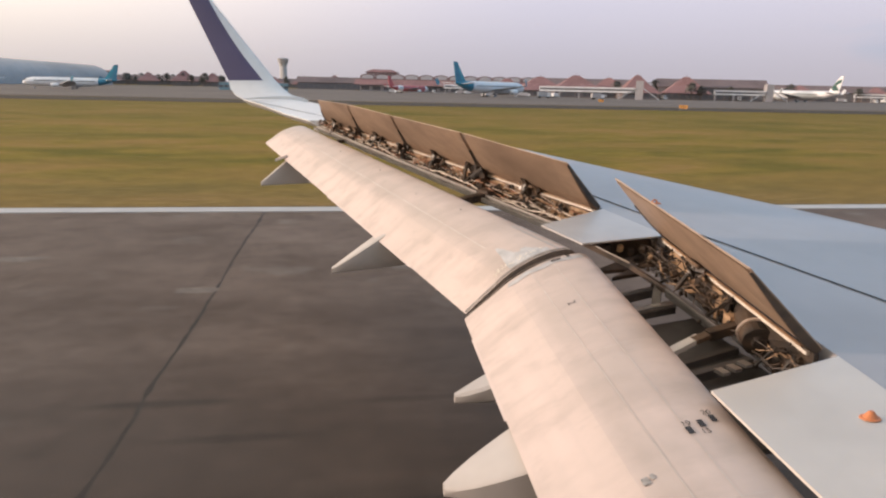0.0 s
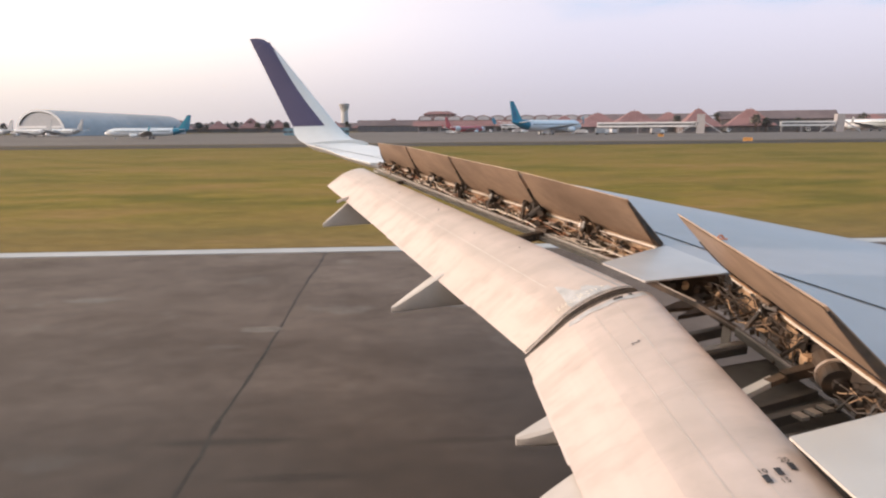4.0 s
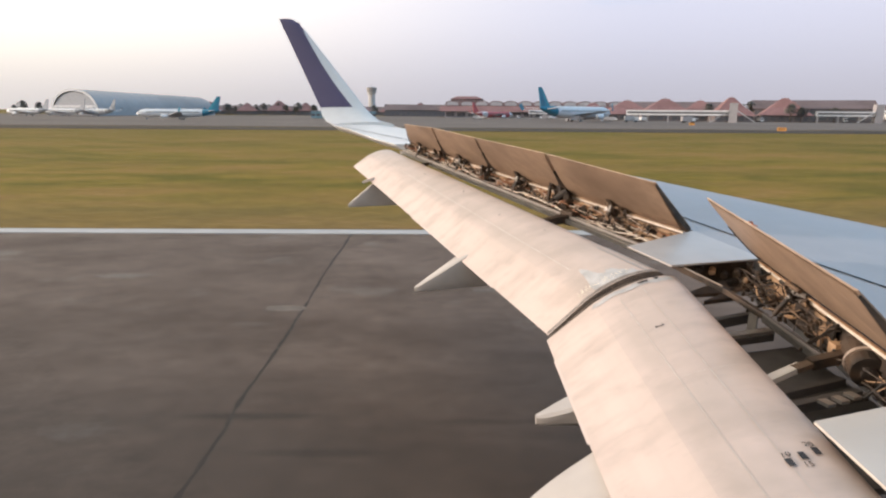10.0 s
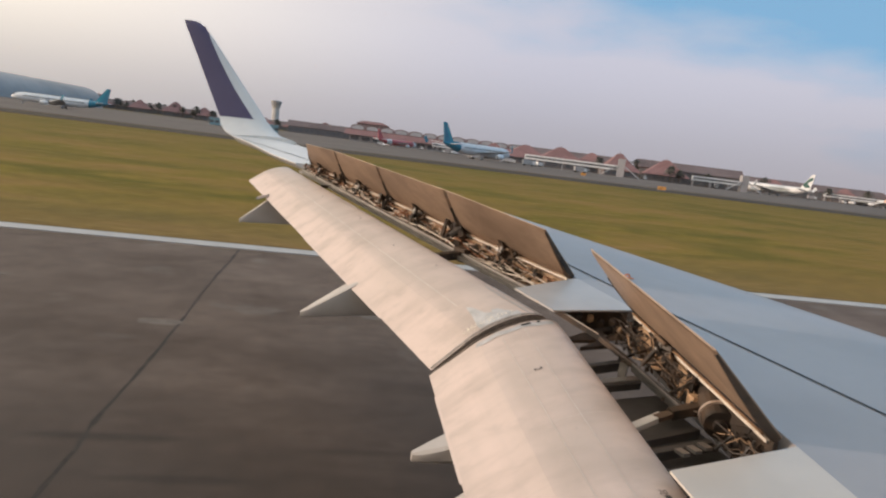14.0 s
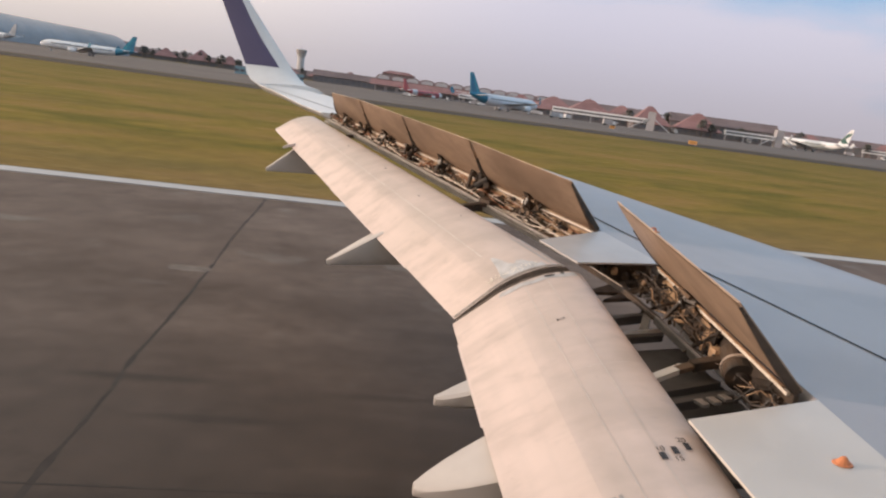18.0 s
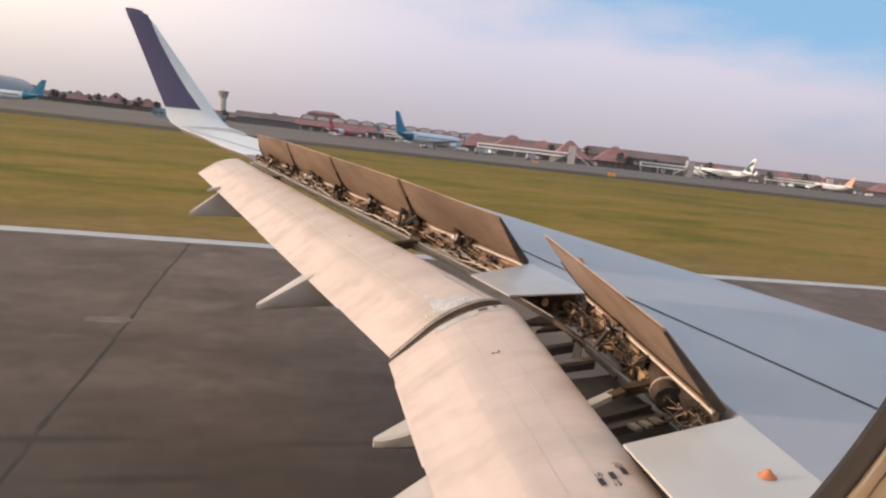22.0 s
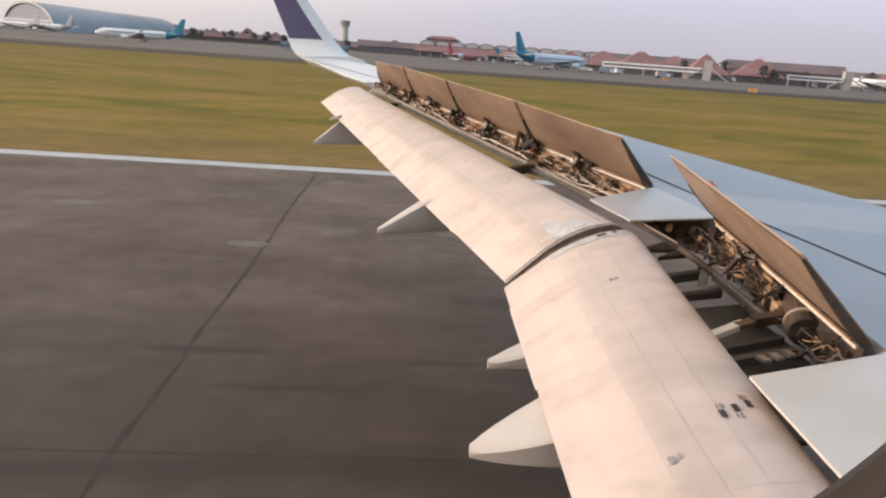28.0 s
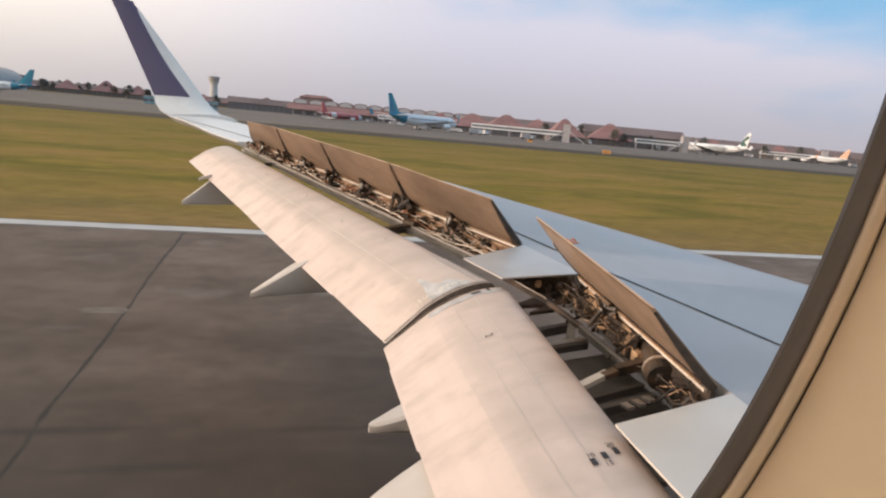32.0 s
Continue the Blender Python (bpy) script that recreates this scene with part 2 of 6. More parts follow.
M = dict(
    skin=material("wing_grey_paint", (0.388, 0.372, 0.378), 0.42, grain=4, spread=0.03, stain=0.7, stain_spread=0.07, bump=0.02, bump_scale=5, coat=0.15),
    white=material("white_panel_paint", (0.73, 0.715, 0.69), 0.38, grain=6, spread=0.03, stain=1.1, stain_spread=0.06, bump=0.02, bump_scale=6, coat=0.1),
    cream=material("cream_panel_paint", (0.66, 0.60, 0.54), 0.45, grain=6, spread=0.03, stain=1.4, stain_spread=0.08, bump=0.02, bump_scale=6),
    panel=material("grey_panel_paint", (0.52, 0.485, 0.46), 0.4, grain=5, spread=0.04, stain=1.0, stain_spread=0.1, bump=0.02, bump_scale=6, coat=0.1),
    bronze=material("spoiler_underside_paint", (0.42, 0.295, 0.205), 0.5, grain=9, spread=0.12, stain=1.3, stain_spread=0.24, bump=0.06, bump_scale=30, tint=(0.2, 0.14, 0.1)),
    primer=material("tan_primer", (0.50, 0.325, 0.19), 0.6, grain=18, spread=0.2, stain=5, stain_spread=0.26, bump=0.1, tint=(0.10, 0.07, 0.05)),
    mech=material("oily_black_metal", (0.036, 0.029, 0.024), 0.55, metal=0.15, grain=30, spread=0.3, stain=7, stain_spread=0.2, bump=0.2, tint=(0.16, 0.10, 0.06)),
    alu=material("dull_aluminium", (0.42, 0.39, 0.36), 0.45, metal=0.6, grain=20, spread=0.12, stain=4, stain_spread=0.2, bump=0.1),
    pipe=material("steel_pipe", (0.66, 0.55, 0.46), 0.35, metal=0.5, grain=25, spread=0.1, stain=6, stain_spread=0.15, bump=0.0),
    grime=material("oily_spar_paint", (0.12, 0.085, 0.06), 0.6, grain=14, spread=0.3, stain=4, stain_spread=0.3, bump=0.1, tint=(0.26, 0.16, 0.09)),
    # dirty metal taken near black: the inboard bay's shade is put into it
    sootshade=material("sooty_shaded_metal", (0.040, 0.032, 0.026), 0.6, metal=0.2, grain=14, spread=0.4, stain=5, stain_spread=0.3, bump=0.2, tint=(0.13, 0.085, 0.055)),
    copper=material("reddish_pipe", (0.52, 0.27, 0.16), 0.4, metal=0.5, grain=25, spread=0.1, bump=0.0),
    faint=material("worn_seam", (0.63, 0.585, 0.54), 0.6, grain=12, spread=0.15, bump=0.0),
    trim=material("glossy_beige_plastic", (0.66, 0.545, 0.40), 0.24, grain=120, spread=0.02, bump=0.0),
    seal=material("black_rubber_seal", (0.03, 0.028, 0.027), 0.7, grain=30, spread=0.2, bump=0.1),
    purple=material("dark_purple_paint", (0.085, 0.066, 0.135), 0.4, grain=5, spread=0.05, stain=1.2, stain_spread=0.05, bump=0.0),
    mark=material("black_stencil", (0.04, 0.04, 0.045), 0.6, grain=60, spread=0.25, bump=0.0),
    orange=material("orange_paint", (0.70, 0.25, 0.10), 0.5, grain=30, spread=0.1, bump=0.0),
    patch=material("bare_metal_patch", (0.52, 0.51, 0.505), 0.5, metal=0.1, grain=16, spread=0.12, stain=9, stain_spread=0.2, bump=0.05),
    hinge=material("pale_hinge_paint", (0.82, 0.73, 0.62), 0.4, grain=25, spread=0.12, stain=6, stain_spread=0.2, bump=0.0),
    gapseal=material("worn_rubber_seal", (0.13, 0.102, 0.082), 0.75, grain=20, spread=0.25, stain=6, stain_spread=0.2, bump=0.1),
    endrib=material("dirty_end_rib", (0.34, 0.30, 0.265), 0.6, metal=0.0, grain=22, spread=0.35, stain=9, stain_spread=0.3, bump=0.1, tint=(0.10, 0.085, 0.075)),
    greymark=material("worn_grey_stencil", (0.36, 0.34, 0.32), 0.6, grain=40, spread=0.3, bump=0.0),
    chip=material("chipped_primer", (0.72, 0.66, 0.56), 0.7, grain=40, spread=0.3, bump=0.0),
    joint=material("joint_tar", (0.046, 0.036, 0.029), 0.95, grain=6, spread=0.2, bump=0.2),
    mortar=material("pale_mortar", (0.17, 0.135, 0.109), 0.85, grain=5, spread=0.18, stain=2.2, stain_spread=0.25, bump=0.3, tint=(0.12, 0.095, 0.078)),
    shoulder=material("shoulder_asphalt", (0.092, 0.074, 0.060), 0.9, grain=1.2, spread=0.15, stain=0.2, stain_spread=0.2, bump=0.5, bump_scale=30, stretch_by=(0.2, 1, 1), spec=0.1),
    line=material("worn_white_marking", (0.48, 0.455, 0.43), 0.7, grain=2.4, spread=0.12, stain=0.5, stain_spread=0.2, bump=0.1, stretch_by=(0.4, 1, 1), tint=(0.42, 0.40, 0.38)),
    apron=material("apron_concrete", (0.19, 0.158, 0.136), 0.85, grain=0.12, spread=0.08, stain=0.02, stain_spread=0.14, bump=0.0, stretch_by=(0.4, 1, 1), spec=0.1),
    wall=material("pale_plaster", (0.40, 0.375, 0.375), 0.8, grain=0.6, spread=0.08, stain=0.1, stain_spread=0.1, bump=0.0),
    tower=material("pale_tower_concrete", (0.54, 0.52, 0.52), 0.8, grain=0.4, spread=0.05, stain=0.1, stain_spread=0.06, bump=0.0),
    oldroof=material("weathered_brown_tiles", (0.185, 0.135, 0.13), 0.85, grain=0.4, spread=0.16, stain=0.06, stain_spread=0.2, bump=0.0),
    roof=material("red_clay_tiles", (0.29, 0.155, 0.146), 0.8, grain=0.5, spread=0.16, stain=0.08, stain_spread=0.15, bump=0.0),
    vault=material("pale_vault_sheet", (0.27, 0.18, 0.17), 0.6, grain=0.4, spread=0.1, stain=0.1, bump=0.0),
    dark=material("dark_glazing", (0.15, 0.148, 0.155), 0.25, grain=0.5, spread=0.2, bump=0.0),
    teal=material("teal_cladding", (0.24, 0.40, 0.44), 0.5, grain=0.5, spread=0.08, bump=0.0),
    tealfin=material("teal_tail_paint", (0.05, 0.19, 0.29), 0.35, grain=0.3, spread=0.15, stain=0.2, stain_spread=0.2, bump=0.0, tint=(0.03, 0.33, 0.42)),
    tealband=material("turquoise_paint", (0.06, 0.34, 0.42), 0.35, grain=0.3, spread=0.12, bump=0.0),
    # terminal walls: the shade under the roofs is put into the colour
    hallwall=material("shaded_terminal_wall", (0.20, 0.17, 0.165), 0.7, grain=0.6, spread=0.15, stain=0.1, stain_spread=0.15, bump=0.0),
    fairing=material("fairing_grey_white", (0.52, 0.475, 0.44), 0.5, grain=6, spread=0.05, stain=1.6, stain_spread=0.14, bump=0.02, bump_scale=6),
    # grey of the flap cove, darkened to carry the shade inside it
    cove=material("shaded_grey_cove_paint", (0.090, 0.083, 0.078), 0.6, grain=12, spread=0.25, stain=3, stain_spread=0.25, bump=0.1),
    peach=material("pale_orange_livery", (0.74, 0.44, 0.29), 0.4, grain=0.4, spread=0.06, bump=0.0),
    jetwhite=material("aircraft_white", (0.78, 0.78, 0.78), 0.35, grain=0.4, spread=0.03, bump=0.0),
    red=material("red_livery", (0.52, 0.13, 0.13), 0.4, grain=0.4, spread=0.06, bump=0.0),
    green=material("dark_green_livery", (0.03, 0.10, 0.085), 0.4, grain=0.4, spread=0.06, bump=0.0),
    steel=material("grey_steel", (0.40, 0.41, 0.43), 0.5, grain=0.8, spread=0.08, bump=0.0),
    # pale sheet, lightened so that the colour holds the distance haze
    hangar=material("hangar_sheet", (0.50, 0.455, 0.43), 0.85, grain=0.2, spread=0.06, stain=0.04, bump=0.0),
    # leaves greyed and lightened; haze over the far trees is in this colour
    leaf=material("tree_leaves", (0.135, 0.135, 0.12), 0.8, grain=1.2, spread=0.3, stain=0.2, stain_spread=0.2, bump=0.0),
    trunk=material("tree_bark", (0.12, 0.09, 0.07), 0.9, grain=3, spread=0.2, bump=0.0),
    sign=material("sign_yellow", (0.70, 0.33, 0.08), 0.5, grain=4, spread=0.06, bump=0.0),
    plastic=material("beige_cabin_plastic", (0.70, 0.575, 0.415), 0.5, grain=120, spread=0.02, stain=6, stain_spread=0.03, bump=0.04, bump_scale=400),
    rim=material("brown_window_seal", (0.062, 0.047, 0.036), 0.5, grain=60, spread=0.1, stain=20, stain_spread=0.1, bump=0.03, bump_scale=300),
    carpet=material("cabin_grey_lining", (0.42, 0.40, 0.38), 0.9, grain=30, spread=0.1, bump=0.2),
)


def flap_material():
    """Cream flap paint in the flap's own coordinates (chord share, metres along the span): a band of painted shade and
    soil behind the nose, smears drawn out along the chord, faint span-wise bands, broad soiling and small specks."""
    m = bpy.data.materials.new("flap_paint")
    m.use_nodes = True
    n, l = m.node_tree.nodes, m.node_tree.links
    bsdf = n["Principled BSDF"]
    uv = n.new("ShaderNodeUVMap")
    uv.uv_map = "flap"
    col = None

    def noise_at(by, scale, lo, hi, amount, detail=5.0, rough=0.55):
        mp, t, r = n.new("ShaderNodeMapping"), n.new("ShaderNodeTexNoise"), n.new("ShaderNodeMapRange")
        mp.inputs["Scale"].default_value = by
        l.new(uv.outputs["UV"], mp.inputs["Vector"])
        t.inputs["Scale"].default_value, t.inputs["Detail"].default_value, t.inputs["Roughness"].default_value = scale, detail, rough
        l.new(mp.outputs["Vector"], t.inputs["Vector"])
        r.interpolation_type = "SMOOTHSTEP"
        r.inputs["From Min"].default_value, r.inputs["From Max"].default_value, r.inputs["To Max"].default_value = lo, hi, amount
        l.new(t.outputs["Fac"], r.inputs["Value"])
        return r.outputs["Result"], t.outputs["Fac"]

    def over(fac, tone):
        nonlocal col
        mix = n.new("ShaderNodeMixRGB")
        mix.inputs["Color1"].default_value, mix.inputs["Color2"].default_value = (0.672, 0.545, 0.486, 1), (*tone, 1)
        l.new(fac, mix.inputs["Fac"])
        if col is not None:
            l.new(col, mix.inputs["Color1"])
        col = mix.outputs["Color"]
    # the nose half's shade painted as a band, broken up by soiling along the span
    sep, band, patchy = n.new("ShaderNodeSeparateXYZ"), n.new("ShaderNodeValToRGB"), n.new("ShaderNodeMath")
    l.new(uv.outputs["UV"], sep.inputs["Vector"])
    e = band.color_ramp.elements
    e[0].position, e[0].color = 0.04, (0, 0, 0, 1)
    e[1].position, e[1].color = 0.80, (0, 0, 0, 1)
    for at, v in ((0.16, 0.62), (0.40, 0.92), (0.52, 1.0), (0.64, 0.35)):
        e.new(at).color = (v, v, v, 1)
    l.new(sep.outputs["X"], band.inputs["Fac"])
    soil_shade, _ = noise_at((1.6, 0.9, 1.0), 1.5, 0.18, 0.64, 0.70)
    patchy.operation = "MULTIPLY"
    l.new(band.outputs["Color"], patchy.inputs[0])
    l.new(soil_shade, patchy.inputs[1])
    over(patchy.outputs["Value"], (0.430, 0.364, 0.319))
    over(noise_at((0.8, 1.8, 1.0), 1.5, 0.44, 0.70, 0.58)[0], (0.400, 0.330, 0.286))
    over(noise_at((1.3, 1.6, 1.0), 3.6, 0.51, 0.74, 0.36)[0], (0.380, 0.315, 0.276))
    over(noise_at((9.0, 0.22, 1.0), 1.6, 0.46, 0.66, 0.12)[0], (0.480, 0.417, 0.371))
    over(noise_at((1.0, 0.8, 1.0), 1.1, 0.42, 0.70, 0.34)[0], (0.470, 0.407, 0.357))
    over(noise_at((0.9, 3.4, 1.0), 4.5, 0.60, 0.78, 0.30, 5.0, 0.6)[0], (0.330, 0.281, 0.248))
    spot, fine = noise_at((1.0, 1.0, 1.0), 26.0, 0.68, 0.76, 0.4)
    over(spot, (0.270, 0.233, 0.209))
    l.new(col, bsdf.inputs["Base Color"])
    bsdf.inputs["Roughness"].default_value = 0.48
    b = n.new("ShaderNodeBump")
    b.inputs["Strength"].default_value, b.inputs["Distance"].default_value = 0.02, 0.006
    l.new(fine, b.inputs["Height"])
    l.new(b.outputs["Normal"], bsdf.inputs["Normal"])
    return m


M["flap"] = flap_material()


def grass_material():
    m = bpy.data.materials.new("airfield_grass")
    m.use_nodes = True
    n, l = m.node_tree.nodes, m.node_tree.links
    bsdf = n["Principled BSDF"]
    geo = n.new("ShaderNodeNewGeometry")
    mp = n.new("ShaderNodeMapping")
    mp.inputs["Scale"].default_value = (0.42, 1.0, 1.0)
    mp.inputs["Rotation"].default_value = (0.0, 0.0, 0.06)
    l.new(geo.outputs["Position"], mp.inputs["Vector"])
    outs = []
    for sc, det in ((0.075, 5.0), (0.36, 7.0), (2.2, 8.0)):
        t = n.new("ShaderNodeTexNoise")
        t.inputs["Scale"].default_value, t.inputs["Detail"].default_value = sc, det
        l.new(mp.outputs["Vector"], t.inputs["Vector"])
        outs.append(t.outputs["Fac"])
    ramp = n.new("ShaderNodeValToRGB")
    e = ramp.color_ramp.elements
    e[0].position, e[0].color = 0.42, (0.165, 0.136, 0.022, 1)
    e[1].position, e[1].color = 0.59, (0.335, 0.200, 0.064, 1)
    mid = e.new(0.505)
    mid.color = (0.275, 0.19, 0.034, 1)
    add = n.new("ShaderNodeMixRGB")
    add.inputs["Fac"].default_value = 0.45
    l.new(outs[0], add.inputs["Color1"])
    l.new(outs[1], add.inputs["Color2"])
    l.new(add.outputs["Color"], ramp.inputs["Fac"])
    # the strip beside the pavement is mown short and dry
    sep = n.new("ShaderNodeSeparateXYZ")
    l.new(geo.outputs["Position"], sep.inputs["Vector"])
    verge = n.new("ShaderNodeMapRange")
    verge.inputs["From Min"].default_value, verge.inputs["From Max"].default_value = 26.0, 38.0
    verge.inputs["To Min"].default_value, verge.inputs["To Max"].default_value = 0.75, 0.0
    l.new(sep.outputs["Y"], verge.inputs["Value"])
    dry = n.new("ShaderNodeMixRGB")
    dry.inputs["Color2"].default_value = (0.27, 0.172, 0.070, 1)
    l.new(verge.outputs["Result"], dry.inputs["Fac"])
    l.new(ramp.outputs["Color"], dry.inputs["Color1"])
    lush = n.new("ShaderNodeMapRange")
    lush.inputs["From Min"].default_value, lush.inputs["From Max"].default_value = 55.0, 150.0
    lush.inputs["To Min"].default_value, lush.inputs["To Max"].default_value = 0.0, 0.5
    l.new(sep.outputs["Y"], lush.inputs["Value"])
    olive = n.new("ShaderNodeMixRGB")
    olive.inputs["Color2"].default_value = (0.155, 0.128, 0.030, 1)
    l.new(lush.outputs["Result"], olive.inputs["Fac"])
    l.new(dry.outputs["Color"], olive.inputs["Color1"])
    bald, worn, bare = n.new("ShaderNodeTexNoise"), n.new("ShaderNodeMapRange"), n.new("ShaderNodeMixRGB")
    bald.inputs["Scale"].default_value, bald.inputs["Detail"].default_value, bald.inputs["Roughness"].default_value = 0.10, 7.0, 0.62
    spread = n.new("ShaderNodeMapping")
    spread.inputs["Scale"].default_value = (0.45, 1.0, 1.0)
    l.new(geo.outputs["Position"], spread.inputs["Vector"])
    l.new(spread.outputs["Vector"], bald.inputs["Vector"])
    worn.interpolation_type = "SMOOTHSTEP"
    worn.inputs["From Min"].default_value, worn.inputs["From Max"].default_value, worn.inputs["To Max"].default_value = 0.45, 0.62, 0.75
    l.new(bald.outputs["Fac"], worn.inputs["Value"])
    bare.inputs["Color2"].default_value = (0.275, 0.175, 0.048, 1)
    l.new(worn.outputs["Result"], bare.inputs["Fac"])
    l.new(olive.outputs["Color"], bare.inputs["Color1"])
    fine = n.new("ShaderNodeMixRGB")
    fine.blend_type = "MULTIPLY"
    fine.inputs["Fac"].default_value = 0.7
    fr = n.new("ShaderNodeValToRGB")
    fr.color_ramp.elements[0].position, fr.color_ramp.elements[0].color = 0.3, (0.55, 0.55, 0.55, 1)
    fr.color_ramp.elements[1].position, fr.color_ramp.elements[1].color = 0.7, (1, 1, 1, 1)
    l.new(outs[2], fr.inputs["Fac"])
    l.new(bare.outputs["Color"], fine.inputs["Color1"])
    l.new(fr.outputs["Color"], fine.inputs["Color2"])
    l.new(fine.outputs["Color"], bsdf.inputs["Base Color"])
    bsdf.inputs["Roughness"].default_value, bsdf.inputs["Specular IOR Level"].default_value = 0.95, 0.08
    return m


M["grass"] = grass_material()


def runway_material():
    """Weathered concrete: mottled patches, long wheel streaks, fine grain, light repairs."""
    m = bpy.data.materials.new("runway_concrete")
    m.use_nodes = True
    n, l = m.node_tree.nodes, m.node_tree.links
    bsdf = n["Principled BSDF"]
    geo = n.new("ShaderNodeNewGeometry")

    def noise_at(scale, detail, sx, lo, hi, c0, c1, rough=0.55):
        mp = n.new("ShaderNodeMapping")
        mp.inputs["Scale"].default_value = (sx, 1, 1)
        l.new(geo.outputs["Position"], mp.inputs["Vector"])
        t = n.new("ShaderNodeTexNoise")
        t.inputs["Scale"].default_value, t.inputs["Detail"].default_value, t.inputs["Roughness"].default_value = scale, detail, rough
        l.new(mp.outputs["Vector"], t.inputs["Vector"])
        r = n.new("ShaderNodeValToRGB")
        r.color_ramp.elements[0].position, r.color_ramp.elements[0].color = lo, (*c0, 1)
        r.color_ramp.elements[1].position, r.color_ramp.elements[1].color = hi, (*c1, 1)
        l.new(t.outputs["Fac"], r.inputs["Fac"])
        return r.outputs["Color"], t.outputs["Fac"]
    base, _ = noise_at(0.34, 7, 0.85, 0.34, 0.66, (0.106, 0.075, 0.057), (0.182, 0.135, 0.108), 0.62)
    streak, _ = noise_at(0.16, 4, 0.35, 0.34, 0.66, (0.84, 0.83, 0.82), (1.08, 1.08, 1.08))
    grain, g = noise_at(2.2, 8, 0.9, 0.3, 0.7, (0.80, 0.80, 0.80), (1.18, 1.17, 1.16), 0.7)
    light, _ = noise_at(0.42, 8, 0.75, 0.585, 0.68, (0, 0, 0), (0.55, 0.55, 0.55), 0.68)
    a = n.new("ShaderNodeMixRGB")
    a.blend_type, a.inputs["Fac"].default_value = "MULTIPLY", 1.0
    l.new(base, a.inputs["Color1"])
    l.new(streak, a.inputs["Color2"])
    b = n.new("ShaderNodeMixRGB")
    b.blend_type, b.inputs["Fac"].default_value = "MULTIPLY", 1.0
    l.new(a.outputs["Color"], b.inputs["Color1"])
    l.new(grain, b.inputs["Color2"])
    c = n.new("ShaderNodeMixRGB")
    c.inputs["Color2"].default_value = (0.225, 0.195, 0.17, 1)
    l.new(light, c.inputs["Fac"])
    l.new(b.outputs["Color"], c.inputs["Color1"])
    # tyre rubber laid down along the middle of the runway
    sep, lane, rub, ink = n.new("ShaderNodeSeparateXYZ"), n.new("ShaderNodeMapRange"), n.new("ShaderNodeMath"), n.new("ShaderNodeMixRGB")
    l.new(geo.outputs["Position"], sep.inputs["Vector"])
    lane.inputs["From Min"].default_value, lane.inputs["From Max"].default_value = 6.0, 15.0
    lane.inputs["To Min"].default_value, lane.inputs["To Max"].default_value = 1.0, 0.0
    l.new(sep.outputs["Y"], lane.inputs["Value"])
    skid, _ = noise_at(0.75, 5, 0.10, 0.38, 0.62, (0.50, 0.50, 0.50), (0.80, 0.80, 0.80), 0.6)
    rub.operation = "MULTIPLY"
    l.new(lane.outputs["Result"], rub.inputs[0])
    l.new(skid, rub.inputs[1])
    ink.inputs["Color2"].default_value = (0.034, 0.029, 0.025, 1)
    l.new(rub.outputs["Value"], ink.inputs["Fac"])
    l.new(c.outputs["Color"], ink.inputs["Color1"])
    worn = ink.outputs["Color"]
    # single dark skid marks and a broad wheel track
    for xc, yc, hx, hy, amount in ((-2.7, 9.12, 1.5, 0.16, 0.48), (0.9, 8.93, 1.2, 0.13, 0.36), (-1.5, 8.04, 1.3, 0.17, 0.48), (0.0, 7.55, 40.0, 0.7, 0.25), (3.0, 11.6, 3.5, 0.5, 0.16)):
        mp, far, soft, skid_mix = n.new("ShaderNodeMapping"), n.new("ShaderNodeVectorMath"), n.new("ShaderNodeMapRange"), n.new("ShaderNodeMixRGB")
        mp.inputs["Scale"].default_value, mp.inputs["Location"].default_value = (1 / hx, 1 / hy, 0), (-xc / hx, -yc / hy, 0)
        l.new(geo.outputs["Position"], mp.inputs["Vector"])
        far.operation = "LENGTH"
        l.new(mp.outputs["Vector"], far.inputs[0])
        soft.interpolation_type = "SMOOTHSTEP"
        soft.inputs["From Min"].default_value, soft.inputs["From Max"].default_value = 0.35, 1.0
        soft.inputs["To Min"].default_value, soft.inputs["To Max"].default_value = amount, 0.0
        l.new(far.outputs["Value"], soft.inputs["Value"])
        skid_mix.inputs["Color2"].default_value = (0.034, 0.028, 0.024, 1)
        l.new(soft.outputs["Result"], skid_mix.inputs["Fac"])
        l.new(worn, skid_mix.inputs["Color1"])
        worn = skid_mix.outputs["Color"]
    info, hsv, mr = n.new("ShaderNodeObjectInfo"), n.new("ShaderNodeHueSaturation"), n.new("ShaderNodeMapRange")
    mr.inputs["To Min"].default_value, mr.inputs["To Max"].default_value = 0.94, 1.06
    l.new(info.outputs["Random"], mr.inputs["Value"])
    l.new(mr.outputs["Result"], hsv.inputs["Value"])
    l.new(worn, hsv.inputs["Color"])
    l.new(hsv.outputs["Color"], bsdf.inputs["Base Color"])
    bsdf.inputs["Roughness"].default_value, bsdf.inputs["Specular IOR Level"].default_value = 0.85, 0.25
    bump = n.new("ShaderNodeBump")
    bump.inputs["Strength"].default_value, bump.inputs["Distance"].default_value = 0.35, 0.01
    l.new(g, bump.inputs["Height"])
    l.new(bump.outputs["Normal"], bsdf.inputs["Normal"])
    return m


M["asphalt"] = runway_material()


